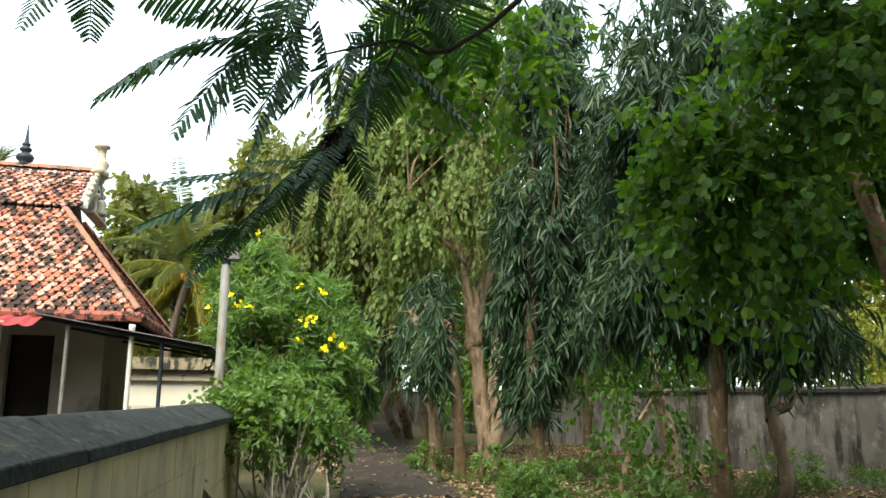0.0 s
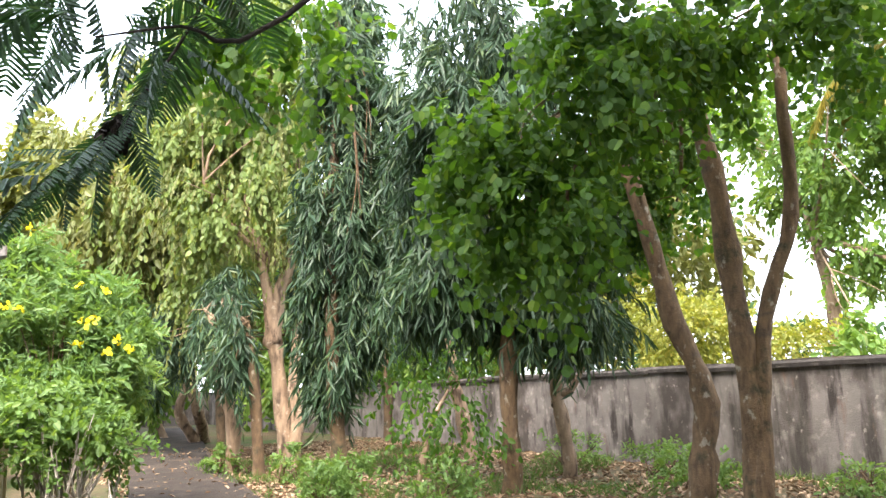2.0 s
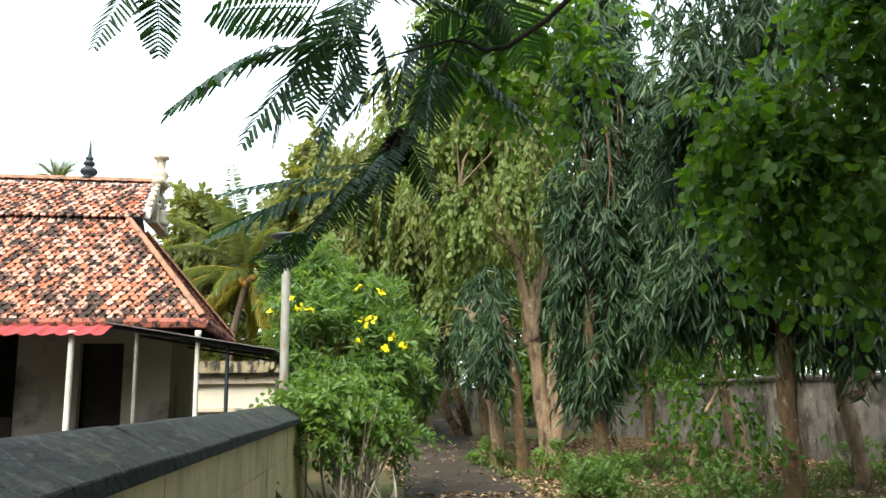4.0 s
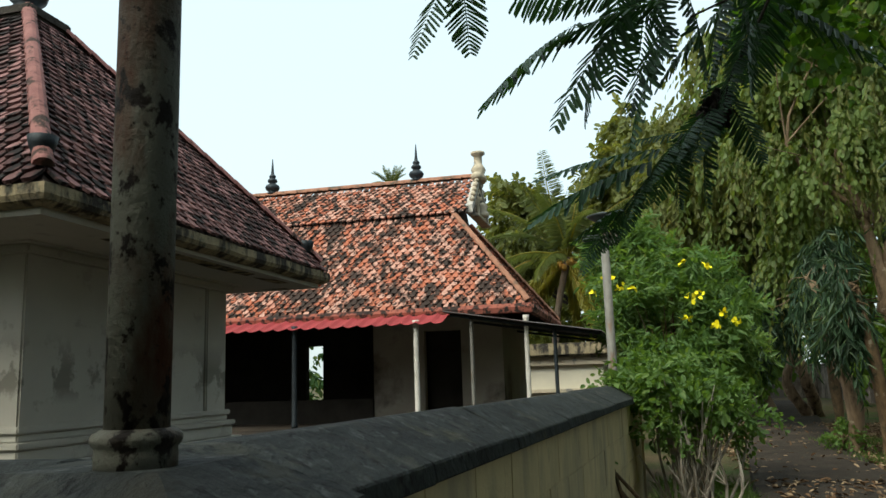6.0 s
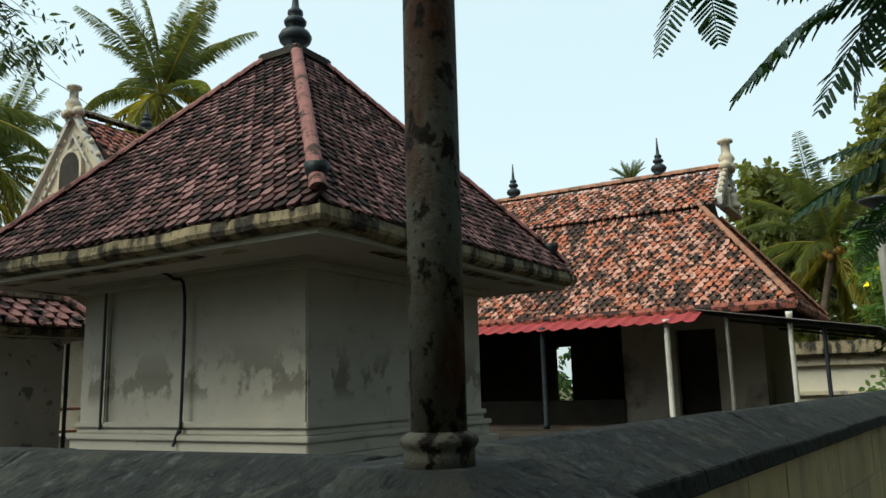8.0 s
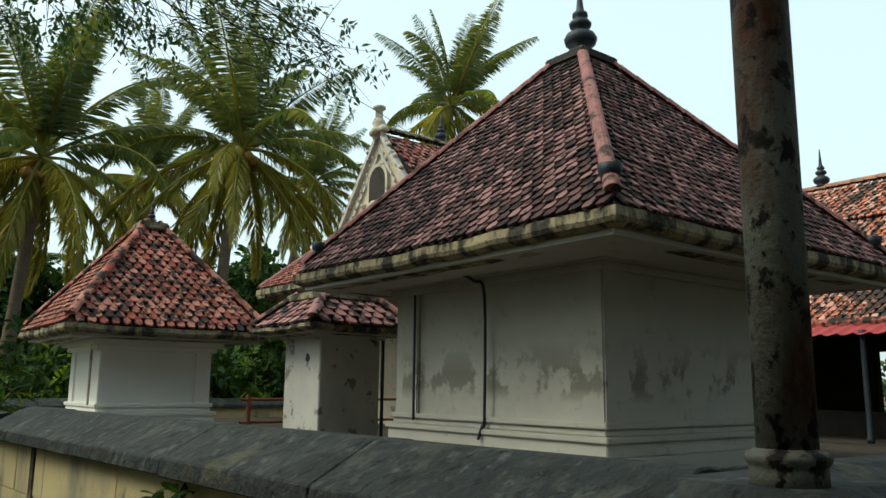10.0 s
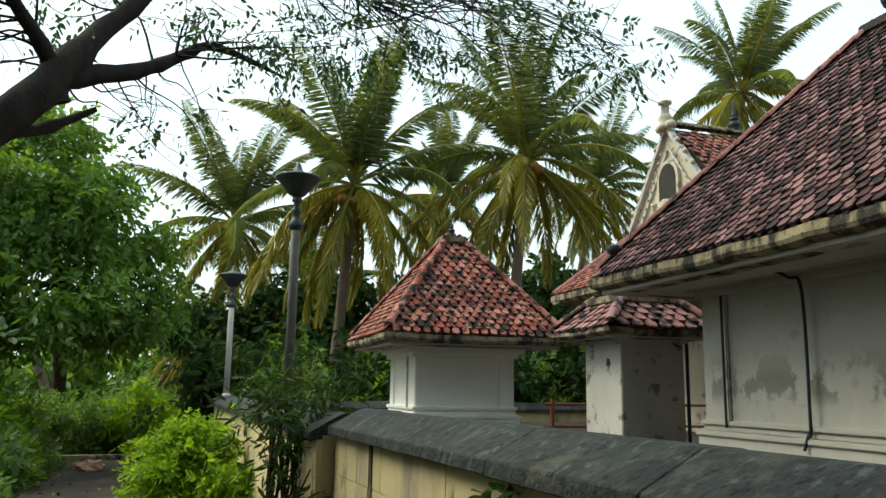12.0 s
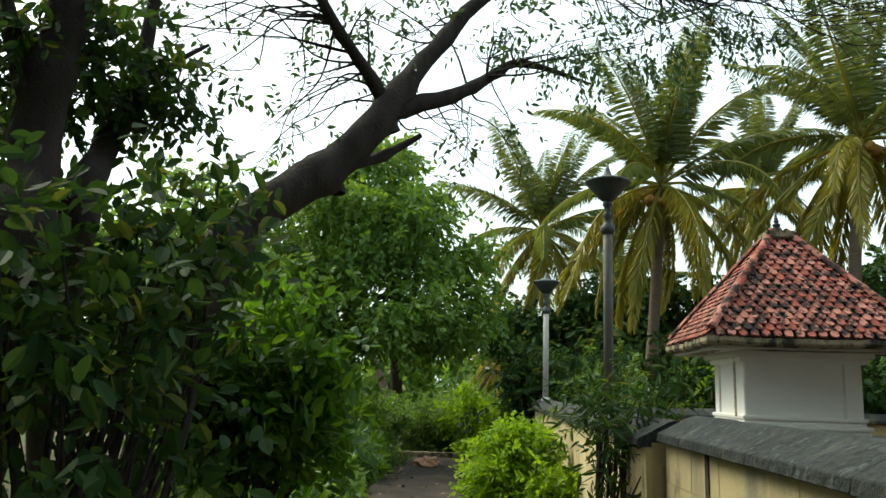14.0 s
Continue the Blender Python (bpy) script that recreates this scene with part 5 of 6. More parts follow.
mesh_part("branch", arrays_mesh("branch", V - fb, F, True), M["bark_dark"], feather)
upper = [limb[3], (0.39, -3.78, 4.29), (0.23, -3.35, 3.73), (0.14, -3.02, 3.45)]
V, F = tube_arrays(upper, [0.014, 0.007, 0.005, 0.003], 8, 0.02)
mesh_part("branch", arrays_mesh("branch", V - fb, F, True), M["bark_dark"], feather)
third = [(0.20, -4.27, 3.56), (0.04, -3.73, 3.34), (-0.11, -3.36, 3.15)]
V, F = tube_arrays([limb[3]] + third, [0.04, 0.015, 0.008, 0.004], 8, 0.02)
mesh_part("branch", arrays_mesh("branch", V - fb, F, True), M["bark_dark"], feather)
frond_meshes = []
for k in range(3):
    V, F = feather_frond(rng, 0.5 + 0.08 * k)
    me = arrays_mesh("frond", V, F)
    me.materials.append(M["leaf_feather"])
    frond_meshes.append(me)


def hang_frond(root_at, tip_at, k, roll=0.0):
    a, b = Vector(root_at), Vector(tip_at)
    x = (b - a).normalized()
    y = Vector((0, 0, 1)).cross(x).normalized()
    z = x.cross(y)
    m = Matrix((x, y, z)).transposed().to_4x4() @ Matrix.Rotation(roll, 4, "X")
    s = (b - a).length / (0.5 + 0.08 * (k % 3))
    m.translation = a
    mesh_part("frond", frond_meshes[k % 3], None, feather, place=Matrix.Translation(-fb) @ m @ Matrix.Scale(s, 4))


pairs_at = [((0.13, -2.92, 3.32), (-0.15, -2.36, 2.99)), ((0.14, -3.00, 3.27), (0.02, -2.78, 2.82)), ((0.14, -3.10, 3.43), (0.01, -2.67, 3.38)), ((0.24, -3.31, 3.32), (0.14, -3.00, 2.92)), ((0.23, -3.35, 3.54), (0.22, -3.54, 3.04)), ((0.24, -3.24, 3.62), (0.14, -3.20, 3.09)),
            ((0.41, -3.61, 3.53), (0.33, -3.38, 3.09)), ((0.41, -3.64, 3.67), (0.39, -3.77, 3.19)), ((0.64, -3.29, 2.78), (0.41, -2.61, 2.75)), ((0.64, -3.24, 2.73), (0.40, -2.53, 2.57)), ((0.64, -3.04, 2.49), (0.42, -2.73, 2.36)), ((0.63, -3.41, 2.85), (0.54, -3.05, 2.86)),
            ((0.63, -3.35, 2.81), (0.54, -3.22, 2.48)), ((0.62, -3.50, 2.95), (0.54, -3.33, 2.48)), ((0.64, -3.15, 2.64), (0.54, -3.07, 2.49)), ((0.62, -3.56, 3.05), (0.59, -3.76, 2.70)), ((0.32, -3.48, 3.48), (0.39, -3.79, 3.54)),
            ((-0.36, -2.38, 3.41), (-0.51, -2.17, 3.03)), ((-0.35, -2.40, 3.38), (-0.44, -2.44, 3.03)), ((-0.09, -3.14, 3.26), (-0.21, -2.69, 2.80)), ((-0.10, -3.27, 3.12), (-0.19, -2.96, 2.59)), ((-0.10, -3.30, 3.25), (-0.20, -2.74, 3.20)), ((-0.03, -3.54, 3.24), (-0.09, -3.14, 2.94)),
            ((0.06, -3.59, 3.22), (-0.01, -3.34, 2.87)), ((0.05, -3.66, 3.25), (0.08, -3.51, 2.85))]
for k, (a, b) in enumerate(pairs_at):
    hang_frond(a, b, k, rng.normal() * 0.35)
for k in range(15):
    line = limb[6:]
    f = 0.05 + 0.94 * k / 14
    i = min(int(f * (len(line) - 1)), len(line) - 2)
    a = Vector(line[i]).lerp(Vector(line[i + 1]), f * (len(line) - 1) - i)
    way = (Vector(line[i + 1]) - Vector(line[i])).normalized()
    side = Vector((0.75, 0.3, 0.1)) if k % 2 else Vector((-0.75, 0.35, -0.1))
    b = a + (way * 0.45 + side * 0.75 + Vector((0, 0, -0.12 - 0.3 * rng.random()))).normalized() * (0.34 + 0.14 * rng.random())
    hang_frond(a, b, k, rng.normal() * 0.3)
for k in range(34):
    f = rng.random()
    line = upper if k % 3 else limb[4:7]
    i = min(int(f * (len(line) - 1)), len(line) - 2)
    a = Vector(line[i]).lerp(Vector(line[i + 1]), f * (len(line) - 1) - i)
    b = a + Vector((rng.normal() * 0.35, rng.normal() * 0.35 + 0.05, -0.12 - 0.3 * rng.random()))
    hang_frond(a, b, k, rng.normal() * 0.3)
nest = thing("nest", (0.62, -3.52, 3.04), "dark clump of dead pods hanging on the branch", "nest")
V, F = sprig_crown([(0, 0, -0.03, 0.04, 0.055)], 30, 6, rng, 0.06, 0.03, "oval", 0.05, 0.6, 0.5)
mesh_part("pod_clump", arrays_mesh("pod_clump", V, F), M["bark_dark"], nest)


# ---- coconut palms ----
def palm_frond(rng, length, lift, sag, pairs=125):
    """A frond that leaves the crown along +x at the given lift and bends down."""
    n = 14
    s = np.linspace(0, 1, n)
    ang = lift - sag * s**1.35
    step = length / (n - 1)
    pts = np.zeros((n, 3))
    for k in range(1, n):
        pts[k] = pts[k - 1] + step * np.array([math.cos(ang[k]), 0, math.sin(ang[k])])
    t = np.linspace(0.14, 0.99, pairs)
    x, z, a = np.interp(t, s, pts[:, 0]), np.interp(t, s, pts[:, 2]), np.interp(t, s, ang)
    reach = length * 0.15 * np.sin(np.pi * (0.2 + 0.72 * t)) ** 0.8
    P, W, L = [], [], []
    for sg in (1, -1):
        P.append(np.stack([x, 0 * x, z], -1))
        along = np.stack([np.cos(a), 0 * a, np.sin(a)], -1)
        W.append(along * 0.95 + np.array([0, sg * 1.0, 0]) + np.array([0, 0, -0.62]) + rng.normal(size=(pairs, 3)) * 0.14)
        L.append(reach * (0.85 + 0.3 * rng.random(pairs)))
    pos, way, ln = np.concatenate(P), np.concatenate(W), np.concatenate(L)
    V, F = leaf_arrays(pos, way, ln, 0.0145 + 0 * ln, "lance", rng, 0.4, 0.3, up=np.array([0, 0, 2.5]))
    Vr, Fr = tube_arrays(pts, np.linspace(0.05, 0.008, n), 4)
    return (V, F), (Vr, Fr)


rng = R(61)
PALM = []
for lift, sag, mat in ((1.42, 0.4, "frond_green"), (1.12, 0.75, "frond_green"), (0.75, 1.05, "frond_green"), (0.3, 1.25, "frond_green"), (-0.2, 1.1, "frond_yellow"), (-0.7, 0.75, "frond_yellow"), (-1.0, 0.5, "frond_green")):
    (V, F), (Vr, Fr) = palm_frond(rng, 4.2, lift, sag)
    me = arrays_mesh("frond", V, F)
    me.materials.append(M[mat])
    ribs = arrays_mesh("rib", Vr, Fr, True)
    ribs.materials.append(M["frond_yellow"])
    PALM.append((me, ribs))


def coconut_palm(top, base, size, seed, label, nuts=True, count=34):
    rng = R(seed)
    root = thing("coconut_palm", base, label, "palm", "coconut palms")
    o = np.array(base, float)
    t = np.array(top, float)
    bend = np.array([rng.normal() * 0.3, rng.normal() * 0.3, 0])
    V, F = tube_arrays([o, o * 0.5 + t * 0.5 + bend, t], [0.2 * size, 0.14 * size, 0.13 * size], 12, 0.05, seed)
    mesh_part("trunk", arrays_mesh("trunk", V - o, F, True), M["palm_bark"], root)
    for k in range(count):
        kind = (0, 0, 1, 1, 2, 3, 3, 4, 4, 5, 5, 5)[min(11, int(12 * (k + 0.5) / count))]
        az = k * 2.39996 + rng.normal() * 0.2
        m = Matrix.Translation(Vector(t - o)) @ Matrix.Rotation(az, 4, "Z") @ Matrix.Rotation(rng.normal() * 0.12, 4, "Y") @ Matrix.Rotation(rng.normal() * 0.2, 4, "X") @ Matrix.Scale(size * (0.85 + 0.25 * rng.random()), 4)
        f = mesh_part("frond", PALM[kind][0], None, root, place=m)
        mesh_part("rib", PALM[kind][1], None, f)
    if nuts:
        shared = None
        for k in range(14):
            a = k * 2.4
            p = Vector(t - o) + Vector((math.cos(a) * 0.34, math.sin(a) * 0.34, -0.2 - 0.35 * rng.random())) * size
            if shared is None:
                shared = part("coconut", turned([(0.01, -0.13), (0.08, -0.1), (0.12, -0.02), (0.10, 0.07), (0.04, 0.13)], 10), M["coconut"], root, place=Matrix.Translation(p) @ Matrix.Scale(size, 4))
            else:
                mesh_part("coconut", shared.data, None, root, place=Matrix.Translation(p) @ Matrix.Scale(size, 4))


coconut_palm((-0.07, 16.75, 6.84), (-0.5, 16.9, 0), 1.0, 71, "coconut palm with yellowing fronds and orange nuts")
coconut_palm((4.28, 15.41, 7.61), (4.2, 15.6, 0), 1.0, 72, "coconut palm with yellowing fronds and orange nuts")
coconut_palm((11.99, 16.52, 10.90), (11.9, 16.6, 0), 0.9, 73, "coconut palm rising behind the pavilion roof", False)
coconut_palm((-2.70, 25.07, 7.24), (-2.6, 25, 0), 1.05, 74, "coconut palm further off with dull green fronds", False)
coconut_palm((5.22, 25.72, 9.04), (5.0, 25.6, 0), 0.95, 75, "coconut palm further off with dull green fronds", False)
coconut_palm((20.41, -1.24, 5.19), (20.5, -1.3, 0), 0.75, 76, "coconut palm behind the hall with yellow fronds")
coconut_palm((-10.42, 26.35, 6.11), (-8, 27, 0), 0.9, 77, "coconut palm further off with dull green fronds", False)
coconut_palm((-3.79, 31.09, 3.27), (-6, 31, 0), 0.6, 78, "short coconut palm far off", False)
coconut_palm((1.08, 30.74, 5.77), (-1.5, 31, 0), 0.9, 79, "coconut palm further off with dull green fronds", False)
coconut_palm((39.49, 10.20, 12.92), (42, 12, 0), 0.34, 80, "coconut palm far behind the hall ridge", False)
coconut_palm((11.59, 25.18, 9.87), (9.5, 26, 0), 0.9, 81, "coconut palm further off with dull green fronds", False)
coconut_palm((6.40, -20.51, 9.26), (5.6, -20.5, 0), 0.8, 82, "coconut palm beyond the boundary wall", False)

# ---- the dark leaning tree and its neighbour ----
rng = R(91)
n_blobs = [(-6.39, 2.71, 4.35, 0.54, 0.27), (-5.04, 3.97, 5.05, 0.81, 0.35), (-3.58, 4.58, 5.20, 0.65, 0.38), (-2.32, 4.44, 5.12, 0.70, 0.24), (-1.97, 4.38, 5.22, 0.70, 0.24), (-0.98, 3.52, 5.03, 0.66, 0.20), (-0.18, 3.12, 4.62, 0.36, 0.26), (-2.94, 4.03, 4.86, 0.81, 0.23), (-0.96, 3.52, 5.12, 0.71, 0.20), (-0.28, 3.19, 4.74, 0.40, 0.26), (-5.74, 3.29, 3.75, 0.37, 0.33), (-4.05, 4.08, 3.85, 0.35, 0.30), (-1.33, 4.70, 5.17, 0.52, 0.17)]
def along(lines, n):
    """Points spread along limbs."""
    out = []
    for line in lines:
        pts = np.array(line, float)
        t = np.linspace(0, len(pts) - 1, n)
        out += [tuple(np.stack([np.interp(t, np.arange(len(pts)), pts[:, k]) for k in range(3)], -1)[i]) for i in range(n)]
    return out


def twig_mass(blobs, rng, starts, n, r=0.02):
    """Wavy, forking twigs from limbs out into the blobs."""
    bits = []
    for k in range(n):
        b = blobs[k % len(blobs)]
        end = np.array(b[:3]) + rng.normal(size=3) * np.array([b[3], b[3], b[4]]) * 0.48
        st = np.array(min(starts, key=lambda s: np.linalg.norm(np.array(s) - end) + rng.random() * 1.6))
        span = np.linalg.norm(end - st)
        p1 = st + (end - st) * 0.33 + rng.normal(size=3) * 0.09 * span + np.array([0, 0, 0.06 * span])
        p2 = st + (end - st) * 0.68 + rng.normal(size=3) * 0.09 * span + np.array([0, 0, 0.05 * span])
        bits.append(tube_arrays([st, p1, p2, end], [r * 0.8, r * 0.5, r * 0.32, r * 0.14], 5, 0.0, k))
        for q in range(3):
            a = p1 + (end - p1) * rng.random()
            tip = a + (end - st) * 0.18 + rng.normal(size=3) * 0.24 + np.array([0, 0, -0.06])
            bits.append(tube_arrays([a, (a + tip) / 2 + rng.normal(size=3) * 0.05, tip], [r * 0.26, r * 0.17, r * 0.09], 4, 0.0, q))
    return bits


tips = [(-4.89, 3.59, 4.09), (-4.55, 4.04, 4.79), (-4.15, 4.28, 5.42), (-3.80, 4.49, 4.85), (-5.12, 3.45, 4.37), (-5.43, 3.17, 4.81), (-4.38, 4.06, 4.37), (-3.99, 4.48, 6.03), (-3.29, 4.67, 5.99), (-2.45, 4.57, 5.79)]
tree("leaning_dark_tree", [([(-9.00, 8.01, 0.00), (-6.23, 2.57, 1.77), (-5.96, 2.79, 2.60), (-5.66, 3.00, 3.07), (-5.25, 3.32, 3.46), (-4.89, 3.59, 4.09), (-4.55, 4.04, 4.79), (-4.15, 4.28, 5.42), (-3.41, 4.68, 6.19)], [0.2, 0.19, 0.18, 0.17, 0.15, 0.12, 0.085, 0.07, 0.04]),
                           ([(-4.88, 3.59, 4.01), (-4.38, 4.06, 4.34), (-4.02, 4.38, 4.67), (-3.72, 4.59, 4.89), (-3.01, 4.65, 4.68)], [0.09, 0.07, 0.055, 0.04, 0.01]),
                           ([(-4.89, 3.59, 4.06), (-5.07, 3.46, 4.32), (-5.33, 3.19, 4.67), (-5.51, 3.04, 5.00)], [0.08, 0.06, 0.045, 0.03]),
                           ([(-5.25, 3.32, 3.41), (-4.93, 3.69, 3.65), (-4.63, 3.83, 3.88)], [0.06, 0.045, 0.02])],
     [(sprig_crown(n_blobs, 430, 9, rng, 0.075, 0.03, "lance", 0.32, 0.4, 0.1, 0.8, 0.2, 0.2, 0.25), "leaf_neem")],
     "leaning dark-barked tree with thin branches and sparse small leaves", "tree", "bark_dark", bough=twig_mass(n_blobs, rng, along([tips[:3] + [tips[7], tips[8], tips[9]], [tips[0], tips[6], tips[3]], [tips[0], tips[4], tips[5]]], 14), 120, 0.017))
rng = R(92)
g_blobs = [(-6.55, 1.96, 3.75, 0.44, 0.36), (-6.95, 1.71, 3.72, 0.36, 0.36), (-6.19, 2.37, 3.70, 0.25, 0.25), (-7.45, 1.84, 3.18, 0.39, 0.43)]
tree("grey_trunk_tree", [([(-10.57, 7.10, 0.00), (-6.69, 1.41, 1.98), (-6.67, 1.42, 2.87), (-6.62, 1.45, 3.68), (-6.56, 1.49, 4.39)], [0.2, 0.17, 0.15, 0.14, 0.11]),
                         ([(-6.68, 1.41, 3.04), (-6.81, 1.32, 3.62), (-6.92, 1.24, 4.10)], [0.08, 0.05, 0.03]),
                         ([(-10.27, 7.73, 0.00), (-6.77, 2.06, 2.34), (-6.65, 2.13, 3.15), (-6.50, 2.22, 3.64), (-6.44, 2.25, 4.39)], [0.14, 0.12, 0.1, 0.07, 0.05]),
                         ([(-6.69, 2.11, 2.98), (-6.57, 2.29, 3.62), (-6.40, 2.49, 3.97), (-6.19, 2.69, 4.24)], [0.06, 0.04, 0.025, 0.012])],
     [(sprig_crown(g_blobs, 300, 8, rng, 0.10, 0.05, "oval", 0.3, 0.3, 0.1, 0.8, 0.3), "leaf_dark")],
     "grey-trunked tree beside the path with dark leaves", "tree", "bark_dark", bough=twig_mass(g_blobs, rng, [(-6.62, 1.45, 3.68), (-6.50, 2.22, 3.64), (-6.40, 2.49, 3.97)], 40, 0.018))

shrub("broad_leaf_shrub", (-5.6, 0.2, 0.0), [(-5.62, 0.19, 1.90, 0.34, 0.26), (-5.55, -0.00, 1.45, 0.37, 0.27), (-5.54, 0.90, 2.34, 0.33, 0.18), (-5.49, 0.49, 1.77, 0.25, 0.25), (-5.49, 1.15, 2.67, 0.19, 0.13), (-5.35, 1.41, 2.54, 0.20, 0.13), (-5.91, 0.24, 2.16, 0.22, 0.25), (-5.33, 0.34, 1.35, 0.21, 0.21), (-5.75, 0.75, 2.05, 0.3, 0.25)], 320, "dark broad-leaved shrub with some yellowed leaves", "leaf_dark", 0.10, "oval", 0.55, 26, "bark_dark", 6, 95, 0.35, shell=0.2)
shrub("tall_shrub", (-5.75, 3.2, 0.0), [(-5.79, 3.06, 1.54, 0.50, 0.41), (-5.62, 3.11, 1.98, 0.32, 0.23), (-5.98, 2.89, 1.29, 0.36, 0.31), (-5.48, 3.26, 1.38, 0.28, 0.28), (-5.88, 3.24, 1.81, 0.37, 0.23)], 620, "bushy green shrub on thin dark stems", "leaf_broad", 0.12, "oval", 0.5, 20, "bark_dark", 7, 96, 0.3, shell=0.3)
shrub("bright_bush", (-3.95, 6.6, 0.0), [(-3.61, 6.68, 0.78, 0.42, 0.26), (-3.23, 6.27, 0.54, 0.33, 0.23), (-3.95, 6.88, 0.92, 0.23, 0.20), (-3.72, 6.48, 0.45, 0.37, 0.27), (-3.47, 6.78, 1.06, 0.20, 0.15), (-4.01, 6.68, 0.62, 0.21, 0.21)], 1300, "bright yellow-green feathery bush at the wall's foot", "leaf_bright", 0.07, "oval", 0.5, 14, "bark", 10, 97, 0.28)
shrub("oleander", (-3.05, 3.6, 0.0), [(-2.93, 3.43, 1.56, 0.25, 0.10), (-2.94, 3.23, 1.28, 0.20, 0.20), (-2.82, 2.81, 1.04, 0.10, 0.19), (-3.10, 3.45, 1.49, 0.14, 0.09)], 130, "dark oleander with narrow leaves growing against the wall", "leaf_dark", 0.12, "lance", 0.2, 16, "bark_dark", 8, 98, 0.4)
shrub("wall_foot_weed", (-2.9, -0.1, 0.0), [(-2.53, -0.17, 1.30, 0.05, 0.04), (-2.50, -0.17, 1.28, 0.06, 0.04)], 22, "dry dark weed at the wall's foot", "leaf_dark", 0.05, "oval", 0.5, 6, "bark_dark", 5, 99, 0.12)
for k, (x, y, r, h) in enumerate([(-7.2, 12.0, 0.7, 0.7), (-7.6, 14.5, 0.9, 0.9), (-6.6, 17.2, 0.8, 0.7), (-4.0, 17.5, 0.8, 0.7), (-2.2, 17.0, 1.0, 0.9), (-5.4, 18.5, 0.9, 0.6), (-9.0, 10.0, 0.8, 0.6), (-6.6, 9.2, 0.35, 0.3), (-6.6, 6.4, 0.4, 0.3), (-0.5, 18.5, 1.2, 1.1), (1.8, 15.5, 1.0, 0.9), (-10.0, 15.0, 1.2, 1.0), (0.9, 13.7, 1.0, 1.25), (-1.7, 13.8, 1.0, 1.15), (3.4, 13.9, 1.0, 1.25), (-4.6, 16.6, 0.8, 0.7), (-6.9, 11.0, 0.5, 0.45), (-6.7, 8.0, 0.45, 0.4)]):
    shrub("undergrowth_bush", (x, y, 0.0), [(x, y, h, r, h * 0.9), (x + 0.4 * r, y - 0.3, h * 0.6, r * 0.8, h * 0.5)], int(520 * r), "leafy green undergrowth bush on bare earth", "leaf_shrub" if k % 3 else "leaf_bright", 0.14, "oval", 0.45, 9, "bark", 8, 120 + k, 0.4)

# ---- spreading tree at the path's end, and the woods round about ----
def spreading_tree(seed, base, top, blobs, sprigs, label, mat="leaf_wood", leaf=0.2, r=0.16, bark="bark_dark", name="spreading_tree"):
    rng = R(seed)
    o, t = np.array(base, float), np.array(top, float)
    mid = o * 0.5 + t * 0.5 + np.array([rng.normal() * 0.2, rng.normal() * 0.2, 0])
    return tree(name, [([o, mid, t], [r, r * 0.8, r * 0.6])], [(sprig_crown(blobs, sprigs, 9, rng, leaf, leaf * 0.5, "oval", 0.55, 0.35, 0.15, 0.8, 0.35), mat)], label, "tree", bark, bough=boughs(t, blobs, rng, r * 0.5, 2))


spreading_tree(131, (-7.64, 23.97, 0.00), (-6.47, 14.89, 3.73), [(-7.81, 14.63, 5.25, 1.56, 0.91), (-5.99, 14.95, 4.94, 1.43, 1.04), (-7.98, 13.56, 3.54, 1.35, 0.61), (-5.33, 14.02, 3.40, 1.23, 0.55), (-7.00, 15.81, 6.51, 1.37, 0.82), (-6.90, 13.80, 3.10, 1.47, 0.49)], 3000, "spreading leafy tree with layered branches at the path's end", "leaf_wood", 0.16, 0.2)
spreading_tree(139, (5.5, 23.5, 0), (5.5, 23.5, 2.0), [(7.50, 21.64, 4.92, 1.36, 1.17), (5.71, 22.38, 4.13, 1.36, 0.88), (9.20, 20.79, 4.53, 1.36, 1.17), (3.87, 22.99, 3.52, 1.36, 0.68), (1.64, 23.54, 3.09, 1.17, 0.58), (-3.32, 23.08, 3.63, 1.12, 0.75), (-1.35, 22.97, 4.17, 1.12, 0.84), (0.32, 22.77, 3.94, 1.12, 0.84), (1.14, 22.61, 4.43, 1.31, 0.84)], 2900, "dark leafy tree under the palms", "leaf_dark", 0.26, 0.16)
spreading_tree(132, (-11.5, 13.0, 0), (-11.0, 13.0, 3.0), [(-11, 13, 4.5, 2.4, 1.6), (-9.5, 14, 3.0, 1.6, 1.0), (-12.5, 12, 3.4, 1.8, 1.4)], 2200, "leafy tree beside the path", "leaf_wood", 0.18)
spreading_tree(133, (9.0, -20.5, 0), (9.47, -20.90, 5.09), [(8.52, -21.55, 7.31, 1.74, 1.74), (10.16, -21.63, 6.68, 0.99, 0.99), (7.91, -20.76, 4.52, 0.91, 0.91), (6.44, -18.13, 2.29, 0.78, 0.52), (11.64, -21.74, 9.29, 1.04, 1.04)], 1300, "tree with thin foliage beyond the boundary wall", "leaf_wood", 0.2, 0.22, "bark_pale")
spreading_tree(134, (10.2, -18.0, 0), (10.0, -18.0, 1.8), [(9.83, -16.65, 2.66, 1.51, 0.55), (11.16, -16.71, 3.18, 1.01, 0.72), (8.25, -18.05, 2.29, 0.96, 0.34)], 900, "sunlit yellow-green bush beyond the boundary wall", "leaf_gold", 0.13, 0.08, "bark", "backlit_bush")
spreading_tree(135, (28, -2, 0), (28, -2, 4.0), [(26.16, 1.31, 7.55, 1.51, 1.30), (27.29, 0.31, 6.76, 1.34, 1.56), (28.47, -2.56, 8.58, 1.61, 1.61), (26.45, -4.17, 9.54, 1.73, 1.95)], 1900, "broad tree behind the hall", "leaf_olive", 0.3, 0.3)
